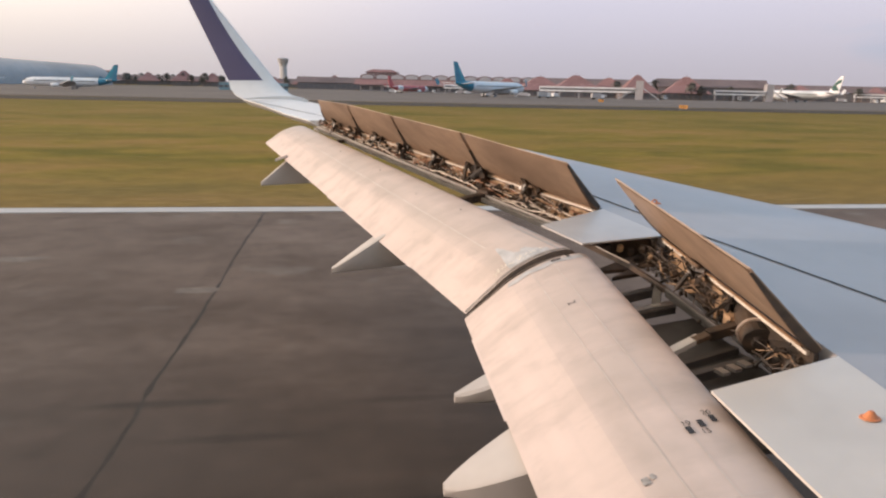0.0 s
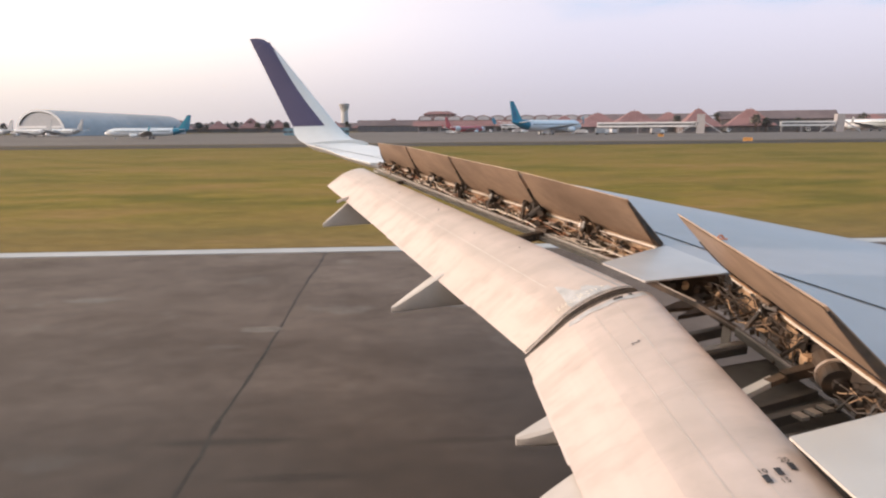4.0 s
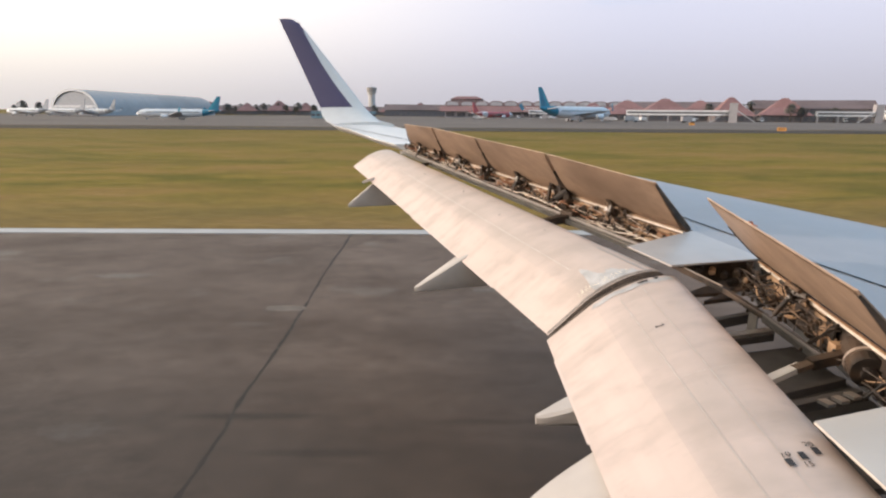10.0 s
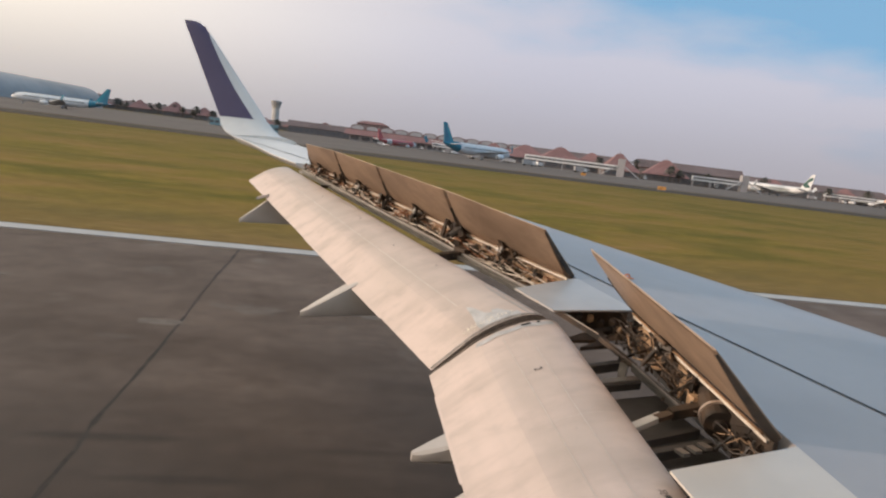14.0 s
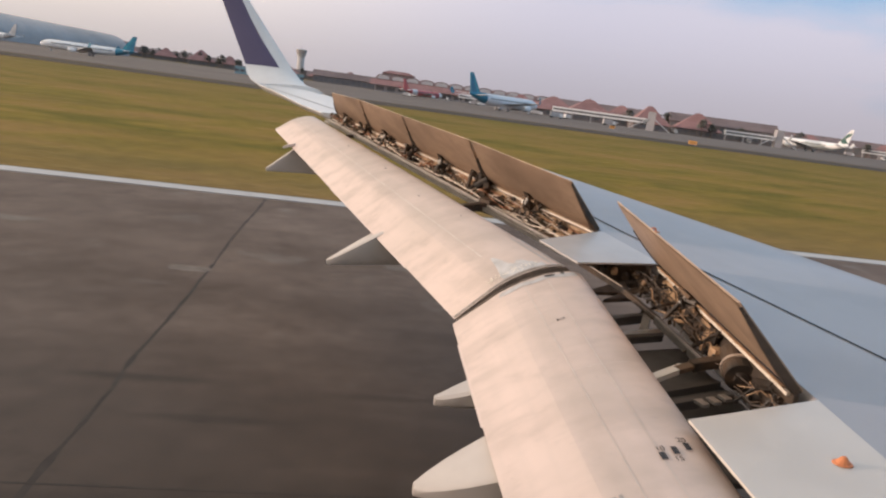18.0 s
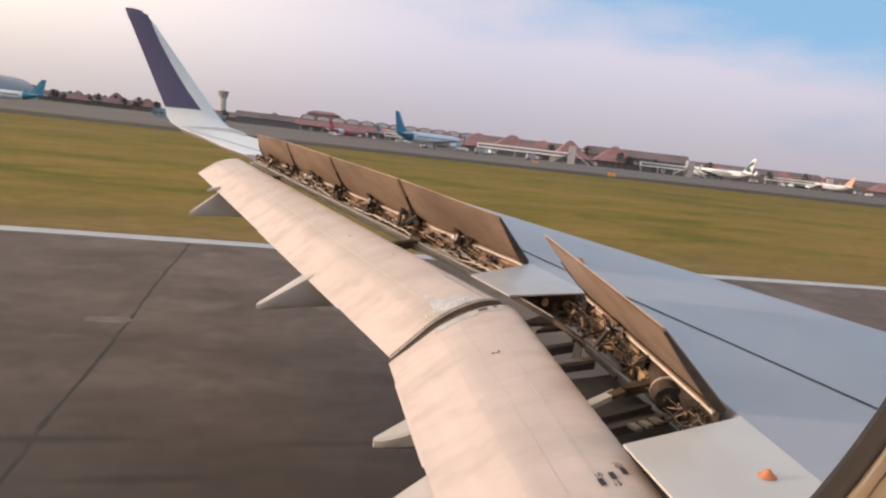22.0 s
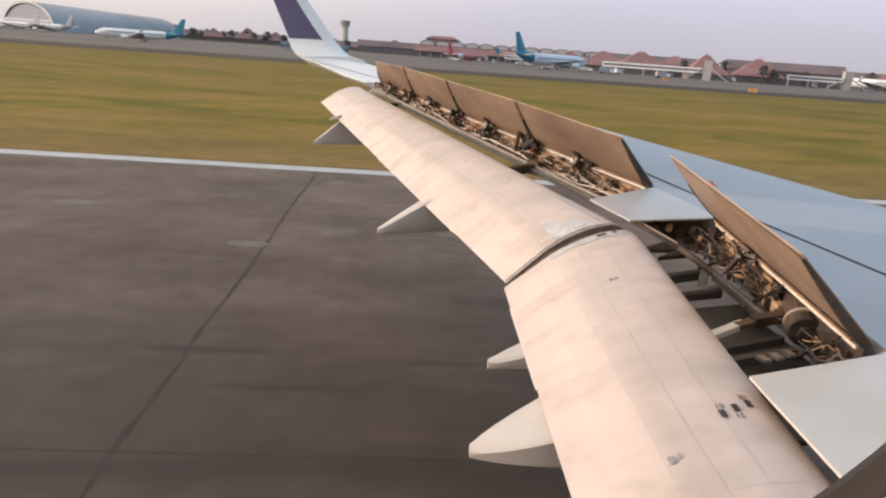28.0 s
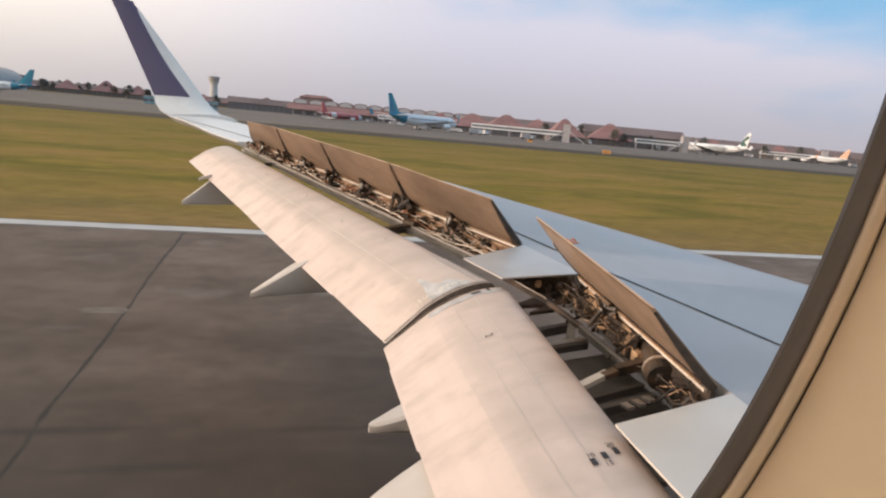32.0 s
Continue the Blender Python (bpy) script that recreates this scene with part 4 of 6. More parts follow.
# what crowds the outboard bay, bay length by bay length
def fit_out(host, at, depth_at, back_at, h, aft, rnd):
    for i in range(4):
        s0, s1 = HBS[i] + 0.05, HBS[i + 1] - 0.05
        mid = (s0 + s1) / 2
        # tan primed plates on the spar
        for f0, f1 in ((0.01, 0.20), (0.22, 0.34), (0.62, 0.72), (0.78, 0.98)):
            if rnd.random() < (1.0 if i < 2 else 0.7):
                a0, a1 = lerp(s0, s1, f0), lerp(s0, s1, f1)
                d = depth_at(a0)
                bmx = loft(bmesh.new(), [[at(0.032, q, -0.25 * d), at(0.044, q, -0.25 * d), at(0.044, q, -0.88 * d), at(0.032, q, -0.88 * d)] for q in (a0, a1)])
                wp("access_plate", bmx, "primer", host, "tan primed access plate")
        # thin bent pipes
        for k in range(16):
            b = rnd.uniform(s0, lerp(s0, s1, 0.7))
            d, w = depth_at(b), back_at(b)
            p, pts = at(rnd.uniform(0.06, w * 0.8), b, -d * rnd.uniform(0.2, 0.75)), []
            for q in range(rnd.randrange(5, 10)):
                pts.append(p)
                if q % 2:
                    p = p + h * rnd.uniform(-0.02, 0.03) + aft * rnd.uniform(-0.07, 0.07) + Vector((0, 0, rnd.uniform(-0.4, 0.4) * d))
                else:
                    p = p + h * rnd.uniform(0.06, 0.2) + aft * rnd.uniform(-0.02, 0.02) + Vector((0, 0, rnd.uniform(-0.04, 0.04)))
                top = at(0.06, (p - at(0, 0, 0)).dot(h), 0).z
                p.z = min(top - 0.16 * d, max(top - 0.85 * d, p.z))
            wp("hose", tube(bmesh.new(), pts, rnd.uniform(0.0036, 0.0062), 6), rnd.choice(("hinge", "pipe", "primer", "copper", "sootshade")), host)
        # black valves and brackets, thickest round the actuator
        for k in range(46):
            b = min(s1, max(s0, rnd.gauss(mid, 0.22))) if k < 22 else rnd.uniform(s0, s1)
            d, w = depth_at(b), back_at(b)
            c = at(rnd.uniform(0.06, w * 0.85), b, -d * rnd.uniform(0.25, 0.8))
            v = (aft * rnd.uniform(-1, 1) + h * rnd.uniform(-1, 1) + Vector((0, 0, rnd.uniform(-1, 1)))).normalized() * rnd.uniform(0.018, 0.048)
            bmx = bmesh.new()
            if rnd.random() < 0.6:
                r = rnd.uniform(0.008, 0.021)
                tube(bmx, [c - v, c - v * 0.6, c - v * 0.55, c + v * 0.5, c + v * 0.55, c + v], r, 8)
                wp("valve", bmx, "mech", host)
            else:
                beam(bmx, c - v, c + v, rnd.uniform(0.008, 0.02), rnd.uniform(0.015, 0.035))
                wp("bracket", bmx, rnd.choice(("mech", "sootshade", "sootshade", "grime")), host)
        # thin ribs across the bay
        for f in (0.0, 0.26, 0.74, 1.0):
            b = lerp(s0, s1, f)
            d, w = depth_at(b), back_at(b)
            wp("rib", beam(bmesh.new(), at(0.04, b, -d * 0.3), at(w, b + 0.03, -d * 0.8), 0.010, 0.02), rnd.choice(("pipe", "copper")), host)


# spoiler bays: spar wall, shroud beam, pipes and brackets
def bay(A, B, b0, b1, depth, back, seed, floor, wall, beam_from, pipes):
    rnd = random.Random(seed)
    h = (B - A).normalized()
    aft = h.cross(Vector((0, 0, 1))).normalized()
    if aft.x > 0:
        aft = -aft

    def at(a, b, z):
        p = A + h * b + aft * a
        return Vector((p.x, p.y, p.z + z))

    def depth_at(b):
        return lerp(depth[0], depth[1], (b - b0) / (b1 - b0))

    def back_at(b):
        return lerp(back[0], back[1], (b - b0) / (b1 - b0))
    host = wp("spoiler_bay", loft(bmesh.new(), [[at(0.0, b, -0.02), at(0.03, b, -0.02), at(0.03, b, -depth_at(b)), at(0.0, b, -depth_at(b))] for b in (b0, b1)]), wall, wing, "dark rear spar wall crowded with pipes and brackets")
    if floor:
        wp("bay_floor", loft(bmesh.new(), [[at(0.05, b, -depth_at(b) * 0.95), at(back_at(b), b, -depth_at(b) * 0.85), at(back_at(b), b, -depth_at(b) * 0.85 - 0.02), at(0.05, b, -depth_at(b) * 0.95 - 0.02)] for b in (b0, b1)]), "grime", host)
    for off, w, dz in ((0.0, 0.035, 0.0), (0.06, 0.025, -0.03)) if floor else ():
        wp("shroud_beam", beam(bmesh.new(), at(back_at(beam_from) + off, beam_from, -depth_at(beam_from) * 0.78 + dz), at(back_at(b1) + off, b1, -depth[1] * 0.78 + dz), w, 0.045), "alu", host, "grey aluminium beam along the bay")
    n = 0 if floor else int((b1 - b0) / 0.028)
    for k in range(n):
        b = b0 + (k + 0.5) * (b1 - b0) / n + rnd.uniform(-0.05, 0.05)
        if 0.36 < b < 0.80 and k % 4:
            continue    # room for the gearbox
        d, w = depth_at(b), back_at(b)
        pick = rnd.random()
        turn = Matrix.Rotation(math.atan2(h.y, h.x) + rnd.uniform(-0.5, 0.5), 4, "Z") @ Matrix.Rotation(rnd.uniform(-0.5, 0.5), 4, "X")
        c = at(rnd.uniform(0.07, w * 0.85), b, -d * rnd.uniform(0.3, 0.85))
        bmx = bmesh.new()
        if pick < 0.45:
            s = (rnd.uniform(0.008, 0.022), rnd.uniform(0.012, 0.032), rnd.uniform(0.02, 0.18 * d))
            box(bmx, [c[i] - s[i] / 2 for i in range(3)], [c[i] + s[i] / 2 for i in range(3)], turn)
            wp("bracket", bmx, rnd.choice(("mech", "mech", "sootshade", "sootshade", "grime") if floor else ("mech", "mech", "sootshade", "cove")), host)
        elif pick < 0.72:
            v = (aft * rnd.uniform(-1, 1) + h * rnd.uniform(-1, 1) + Vector((0, 0, rnd.uniform(-0.6, 0.6)))).normalized() * rnd.uniform(0.025, 0.06)
            tube(bmx, [c - v, c - v * 0.5], 0.008, 7)
            tube(bmx, [c - v * 0.5, c + v * 0.5], rnd.uniform(0.011, 0.022), 9)
            tube(bmx, [c + v * 0.5, c + v], 0.009, 7)
            wp("valve", bmx, rnd.choice(("mech", "mech", "sootshade", "sootshade", "grime", "primer")), host)
        elif pick < 0.88:
            e1 = at(0.05, b, -d * rnd.uniform(0.1, 0.5))
            e2 = at(w, b + rnd.uniform(-0.08, 0.08), -d * 0.78)
            wp("rib", beam(bmx, e1, e2, 0.010, rnd.uniform(0.010, 0.022)), rnd.choice(("primer", "copper", "pipe", "mech") if floor else ("mech", "sootshade", "cove")), host)
        else:
            c = at(0.055, b, -d * 0.5)
            s = rnd.uniform(0.08, 0.16)
            slab_pts = [at(0.056, b - s / 2, -d * 0.2), at(0.056, b + s / 2, -d * 0.2), at(0.060, b + s / 2, -d * 0.75), at(0.060, b - s / 2, -d * 0.75)]
            va = [bmx.verts.new(p) for p in slab_pts]
            vb = [bmx.verts.new(p + aft * 0.01) for p in slab_pts]
            bmx.faces.new(va)
            bmx.faces.new(vb[::-1])
            for i in range(4):
                q = (i + 1) % 4
                bmx.faces.new((va[i], va[q], vb[q], vb[i]))
            wp("access_plate", bmx, "primer" if (floor and b < 2.2) or rnd.random() < 0.3 else "sootshade", host, "primed access plate")
        for again in range(2 if floor else 1):
            pts = []
            p = at(rnd.uniform(0.07, w * 0.6), b - 0.1, -d * rnd.uniform(0.15, 0.6))
            for q in range(6):
                pts.append(p)
                p = p + h * rnd.uniform(-0.02, 0.13) + aft * rnd.uniform(-0.05, 0.06) + Vector((0, 0, rnd.uniform(-0.06, 0.05)))
            wp("hose", tube(bmesh.new(), pts, rnd.uniform(0.0035, 0.006), 5), rnd.choice((pipes[0], "sootshade", "grime", "mech", "sootshade", pipes[1])), host)
    if floor:
        fit_out(host, at, depth_at, back_at, h, aft, rnd)
    for k, (a, z) in enumerate(((0.62, 0.72), (0.80, 0.66), (0.30, 0.40), (0.45, 0.60), (0.20, 0.55)) if floor else ()):
        pts = []
        m = int((b1 - b0) * 6)
        for q in range(m + 1):
            b = lerp(b0, b1, q / m)
            pts.append(at(back_at(b) * a + rnd.uniform(-0.014, 0.014), b, -depth_at(b) * z + rnd.uniform(-0.012, 0.012) + 0.02 * math.sin(b * 3 + k)))
        wp("hydraulic_pipe", tube(bmesh.new(), pts, 0.0075, 6), ("hinge", "hinge", "copper")[k % 3], host, "shiny hydraulic pipe")
    return host


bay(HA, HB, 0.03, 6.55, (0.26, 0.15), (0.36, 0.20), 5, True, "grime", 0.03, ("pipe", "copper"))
# inboard spar wall in near black, which paints the shade it lies in
inbay = bay(KA, KB, 0.02, 2.05, (0.30, 0.28), (0.16, 0.40), 9, False, "sootshade", 0.72, ("mech", "primer"))
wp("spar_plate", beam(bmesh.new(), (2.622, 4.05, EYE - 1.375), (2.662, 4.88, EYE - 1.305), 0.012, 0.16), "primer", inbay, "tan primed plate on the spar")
wp("kink_rib", loft(bmesh.new(), [[(x, y, zt(y) - 0.02), (x, y + 0.02, zt(y) - 0.02), (x, y + 0.02, zt(y) - d), (x, y, zt(y) - d)] for x, y, d in ((1.96, 5.06, 0.05), (2.30, 5.10, 0.20), (2.66, 5.12, 0.30))]), "sootshade", inbay, "dark rib under the kink panel")
for x, z, mt in ((2.28, -1.27, "primer"), (2.38, -1.30, "mech"), (2.48, -1.29, "grime"), (2.18, -1.25, "mech"), (2.55, -1.33, "primer")):
    wp("valve", tube(bmesh.new(), [(x, 5.02, EYE + z), (x + 0.02, 5.06, EYE + z + 0.02)], 0.028, 9), mt, inbay)
# shroud beam from the kink panel's corner along the bay
bm = bmesh.new()
for p, q in (((1.95, 5.02, -1.205), (2.25, 4.72, -1.33)), ((2.25, 4.72, -1.33), (2.40, 4.36, -1.43))):
    beam(bm, (p[0], p[1], p[2] + EYE), (q[0], q[1], q[2] + EYE), 0.03, 0.04)
wp("shroud_beam", bm, "sootshade", inbay, "dark shroud beam")
wp("shroud_edge", tube(bmesh.new(), [(1.94, 5.03, EYE - 1.178), (2.235, 4.72, EYE - 1.302)], 0.006, 5), "pipe", inbay, "worn pale beam edge")
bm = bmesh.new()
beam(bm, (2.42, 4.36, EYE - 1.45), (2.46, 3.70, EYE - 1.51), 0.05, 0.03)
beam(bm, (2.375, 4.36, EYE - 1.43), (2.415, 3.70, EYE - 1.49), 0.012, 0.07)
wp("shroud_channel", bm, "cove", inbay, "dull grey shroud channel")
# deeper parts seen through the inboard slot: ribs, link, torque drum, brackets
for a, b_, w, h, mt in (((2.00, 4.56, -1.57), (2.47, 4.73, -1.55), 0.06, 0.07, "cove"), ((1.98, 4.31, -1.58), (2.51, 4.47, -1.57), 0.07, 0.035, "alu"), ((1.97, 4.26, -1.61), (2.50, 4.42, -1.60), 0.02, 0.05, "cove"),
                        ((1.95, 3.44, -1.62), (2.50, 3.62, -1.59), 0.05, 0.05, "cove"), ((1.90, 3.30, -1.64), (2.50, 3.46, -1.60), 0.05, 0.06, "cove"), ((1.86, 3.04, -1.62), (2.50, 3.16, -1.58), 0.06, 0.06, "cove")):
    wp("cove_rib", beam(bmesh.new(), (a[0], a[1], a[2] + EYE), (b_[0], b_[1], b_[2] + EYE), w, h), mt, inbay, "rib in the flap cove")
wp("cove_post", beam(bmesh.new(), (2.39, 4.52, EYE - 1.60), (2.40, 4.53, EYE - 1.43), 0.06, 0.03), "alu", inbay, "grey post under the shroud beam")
# floor of the cove, its shade painted by the dark grey
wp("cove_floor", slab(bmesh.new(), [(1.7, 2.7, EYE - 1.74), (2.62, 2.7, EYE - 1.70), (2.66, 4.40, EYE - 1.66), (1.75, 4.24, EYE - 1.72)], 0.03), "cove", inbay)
wp("drive_link", beam(bmesh.new(), (1.94, 3.51, EYE - 1.56), (2.26, 3.66, EYE - 1.51), 0.06, 0.035), "white", inbay, "pale drive link to the flap")
wp("link_fork", beam(bmesh.new(), (2.20, 3.62, EYE - 1.515), (2.36, 3.68, EYE - 1.49), 0.06, 0.03), "grime", inbay)
wp("link_arm", beam(bmesh.new(), (2.32, 3.67, EYE - 1.50), (2.62, 3.68, EYE - 1.43), 0.07, 0.06), "mech", inbay, "black drive arm")
wp("torque_drum", tube(bmesh.new(), [(2.545, 3.47, EYE - 1.475), (2.555, 3.50, EYE - 1.468), (2.63, 3.72, EYE - 1.42)], 0.098, 18), "mech", inbay, "black round gearbox")
wp("drum_cap", tube(bmesh.new(), [(2.535, 3.44, EYE - 1.482), (2.547, 3.474, EYE - 1.473)], 0.045, 14), "mech", inbay)
wp("drum_ring", tube(bmesh.new(), [(2.575, 3.56, EYE - 1.455), (2.582, 3.58, EYE - 1.450)], 0.110, 20), "pipe", inbay, "pale clamp ring")
wp("servo_valve", box(bmesh.new(), (2.50, 3.72, EYE - 1.47), (2.60, 3.80, EYE - 1.40), None), "primer", inbay, "tan servo valve block")
for a, b, c in (((1.97, 4.82, -1.395), (2.39, 5.03, -1.33), (2.41, 4.90, -1.40)), ((2.11, 4.735, -1.425), (2.40, 4.93, -1.38), (2.42, 4.84, -1.42))):
    fin = bmesh.new()
    pts = [Vector((p[0], p[1], p[2] + EYE)) for p in (a, b, c)]
    va, vb = [fin.verts.new(p) for p in pts], [fin.verts.new(p + Vector((0, 0, -0.03))) for p in pts]
    fin.faces.new(va)
    fin.faces.new(vb[::-1])
    for i in range(3):
        q = (i + 1) % 3
        fin.faces.new((va[i], va[q], vb[q], vb[i]))
    wp("hinge_bracket", fin, "sootshade", inbay, "dark pointed hinge bracket")
for x, y in ((2.17, 3.24), (2.27, 3.28), (2.37, 3.33)):
    wp("junction_box", box(bmesh.new(), (x - 0.028, y - 0.036, EYE - 1.56), (x + 0.028, y + 0.036, EYE - 1.54), Matrix.Rotation(0.25, 4, "Z")), "alu", inbay, "grey metal junction box")
# flap carriages reaching out of the outboard bay
for p, q, w in (((1.92, 7.36, -1.14), (1.22, 6.97, -1.21), 0.12), ((0.32, 10.78, -0.84), (-0.12, 10.50, -0.86), 0.07)):
    bm = bmesh.new()
    p, q = Vector((p[0], p[1], p[2] + EYE)), Vector((q[0], q[1], q[2] + EYE))
    beam(bm, p, lerp(p, q, 0.55), w * 1.6, w * 1.3)
    beam(bm, lerp(p, q, 0.5), q, w * 0.8, w * 0.7)
    tube(bm, [lerp(p, q, 0.25) + Vector((-0.08, -0.16, 0.02)), lerp(p, q, 0.25) + Vector((0.08, 0.16, 0.02))], w * 0.7, 9)
    rk = random.Random(int(w * 1000))
    for k in range(7):
        c = p + Vector((rk.uniform(-0.10, 0.10), rk.uniform(-0.22, 0.22), rk.uniform(-0.05, 0.06)))
        v = Vector((rk.gauss(0, 1), rk.gauss(0, 1), rk.gauss(0, 0.5))).normalized() * w * 0.7
        tube(bm, [c - v, c - v * 0.4, c + v * 0.4, c + v], w * rk.uniform(0.2, 0.38), 8)
    wp("flap_carriage", bm, "mech", wing, "black flap carriage arm")


# ---- flaps ----
def naca(u, t):
    return 5 * t * (0.2969 * math.sqrt(u) - 0.126 * u - 0.3516 * u * u + 0.2843 * u ** 3 - 0.1036 * u ** 4)


CREASE = 0.60      # the upper skin runs straight from here to the trailing edge
US = (1.0, 0.93, 0.84, 0.72, 0.60, 0.52, 0.44, 0.34, 0.25, 0.17, 0.10, 0.05, 0.02, 0.0)


def flap_point(F, T, y, u, top, t=0.17, lift=0.0):
    """A point on a flap's section at y, from its nose F to its trailing edge T, both (x, z)."""
    d = Vector((T[0] - F[0], 0, T[1] - F[1]))
    c = d.length
    n = Vector((d.z, 0, -d.x)).normalized()
    if n.z < 0:
        n = -n
    def height(v):
        return naca(v, t) * c * (1.0 if top else -0.55) + 0.045 * c * math.sin(math.pi * v)
    w = (height(u) if u <= CREASE or not top else height(CREASE) * (1 - u) / (1 - CREASE)) + lift
    return Vector((F[0], y, F[1])) + d * u + n * w


def in_nose(y):
    return (1.72 + 0.055 * y, zt(y) - 0.135)


def in_tail(y):
    return (0.80 + 0.032 * y, EYE - 1.825)


def out_nose(y):
    t = (y - 5.0) / 6.65
    return (lerp(1.87, -0.70, t), zt(y) - 0.10)


def out_tail(y):
    t = (y - 5.0) / 6.65
    return (lerp(0.97, -1.39, t), EYE + lerp(-1.79, -0.985, t))


def flap_mesh(nose, tail, stations):
    rings = []
    for y in stations:
        F, T = nose(y), tail(y)
        rings.append([flap_point(F, T, y, u, True) for u in US] + [flap_point(F, T, y, u, False) for u in US[1:-1][::-1]])
    out = loft(bmesh.new(), rings)
    out.verts.index_update()
    n = len(rings[0])
    for e in out.edges:
        if all(v.index % n == 4 for v in e.verts):
            e.smooth = False
    chord = US + US[1:-1][::-1]
    layer = out.loops.layers.uv.new("flap")
    for f in out.faces:
        for lp in f.loops:
            lp[layer].uv = (chord[lp.vert.index % n], stations[lp.vert.index // n])
    return out


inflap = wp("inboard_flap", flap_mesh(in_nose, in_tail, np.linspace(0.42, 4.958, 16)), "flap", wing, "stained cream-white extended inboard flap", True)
outflap = wp("outboard_flap", flap_mesh(out_nose, out_tail, np.linspace(4.985, 11.62, 22)), "flap", wing, "stained cream-white extended outboard flap", True)


# the outboard flap's end face takes the seal's dark brown below its worn rim
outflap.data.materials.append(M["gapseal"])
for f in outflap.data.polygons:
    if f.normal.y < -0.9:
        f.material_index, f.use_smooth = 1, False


def on_flap(nose, tail, pts, w, lift=0.003):
    """A narrow strip on a flap's top along pts (u, y)."""
    rows = []
    for i, (u, y) in enumerate(pts):
        a, b = pts[max(i - 1, 0)], pts[min(i + 1, len(pts) - 1)]
        du, dy = (b[0] - a[0]) * 1.1, b[1] - a[1]
        k = math.hypot(du, dy)
        ou, oy = -dy / k * w / 2 / 1.1, du / k * w / 2
        rows.append([flap_point(nose(y + s * oy), tail(y + s * oy), y + s * oy, min(0.999, max(0.001, u + s * ou)), True, lift=lift) for s in (-1, 1)])
    return loft(bmesh.new(), rows, caps=False, closed=False)


for u, w in ((0.265, 0.0045), (0.435, 0.004)):
    wp("skin_seam", on_flap(in_nose, in_tail, [(u, y) for y in np.linspace(0.45, 4.88, 24)], w), "faint", inflap)
for y, u0, u1 in ((1.62, 0.27, 0.58), (2.08, 0.05, 0.43), (3.42, 0.05, 0.43)):
    wp("skin_seam", on_flap(in_nose, in_tail, [(u, y) for u in np.linspace(u0, u1, 14)], 0.0025), "faint", inflap)
wp("skin_seam", on_flap(out_nose, out_tail, [(0.46, y) for y in np.linspace(5.45, 11.6, 24)], 0.008), "faint", outflap)
wp("end_rib", on_flap(out_nose, out_tail, [(u, 5.004) for u in np.linspace(0.01, 0.99, 40)], 0.024, 0.004), "endrib", outflap, "worn dirty metal end rib")
# grey strip laid on to paint the shading of the flap nose
wp("nose_plate", on_flap(out_nose, out_tail, [(0.055, y) for y in np.linspace(5.0, 5.66, 12)], 0.10, 0.004), "panel", outflap, "grey strip of painted shade on the flap nose")
for u0, u1, yy in ((0.20, 0.27, 4.905), (0.13, 0.155, 4.915)):
    wp("seal_notch", on_flap(in_nose, in_tail, [(u, yy) for u in np.linspace(u0, u1, 5)], 0.035, 0.006), "seal", inflap, "torn black seal end")
wp("worn_edge", on_flap(in_nose, in_tail, [(u, 4.885 + 0.012 * math.sin(u * 31)) for u in np.linspace(0.05, 0.62, 24)], 0.07, 0.003), "patch", inflap, "blue-grey worn paint edge")
wp("gap_seal", flap_mesh(lambda y: (1.905, zt(y) - 0.147), lambda y: (0.975, EYE - 1.812), (4.960, 4.983)), "gapseal", wing, "dark rubber seal between the flaps", True)
ty = 10.55
T, F = out_tail(ty), out_nose(ty)
wp("edge_tab", beam(bmesh.new(), (T[0] + 0.10, ty, T[1] + 0.035), (T[0] - 0.075, ty + 0.02, T[1] - 0.03), 0.30, 0.035), "flap", outflap, "small tab on the trailing edge")
bm = bmesh.new()
rows = []
for k, u in enumerate(np.linspace(0.14, 0.50, 56)):
    reach = 0.05 + 0.30 * math.exp(-((u - 0.41) / 0.055) ** 2) + 0.13 * math.exp(-((u - 0.27) / 0.07) ** 2) + 0.008 * math.sin(k * 0.9) + 0.006 * math.sin(k * 2.1)
    rows.append([flap_point(out_nose(5.025 + reach * q / 5), out_tail(5.025 + reach * q / 5), 5.025 + reach * q / 5, u, True, lift=0.0035) for q in range(6)])
wp("repair_patch", loft(bm, rows, caps=False, closed=False), "patch", outflap, "blue-grey bare metal repair patch")
rnd = random.Random(4)
bm = bmesh.new()
for k in range(80):
    u, y, r = rnd.uniform(0.16, 0.62), 5.085 + rnd.gauss(0, 0.022), rnd.uniform(0.003, 0.009)
    ring = [flap_point(out_nose(y + r * math.sin(a)), out_tail(y + r * math.sin(a)), y + r * math.sin(a), min(0.995, u + r * math.cos(a)), True, lift=0.0045) for a in (q * math.tau / 6 for q in range(6))]
    bm.faces.new([bm.verts.new(p) for p in ring])
wp("paint_chips", bm, "chip", outflap, "worn-through paint chips along the end rib")


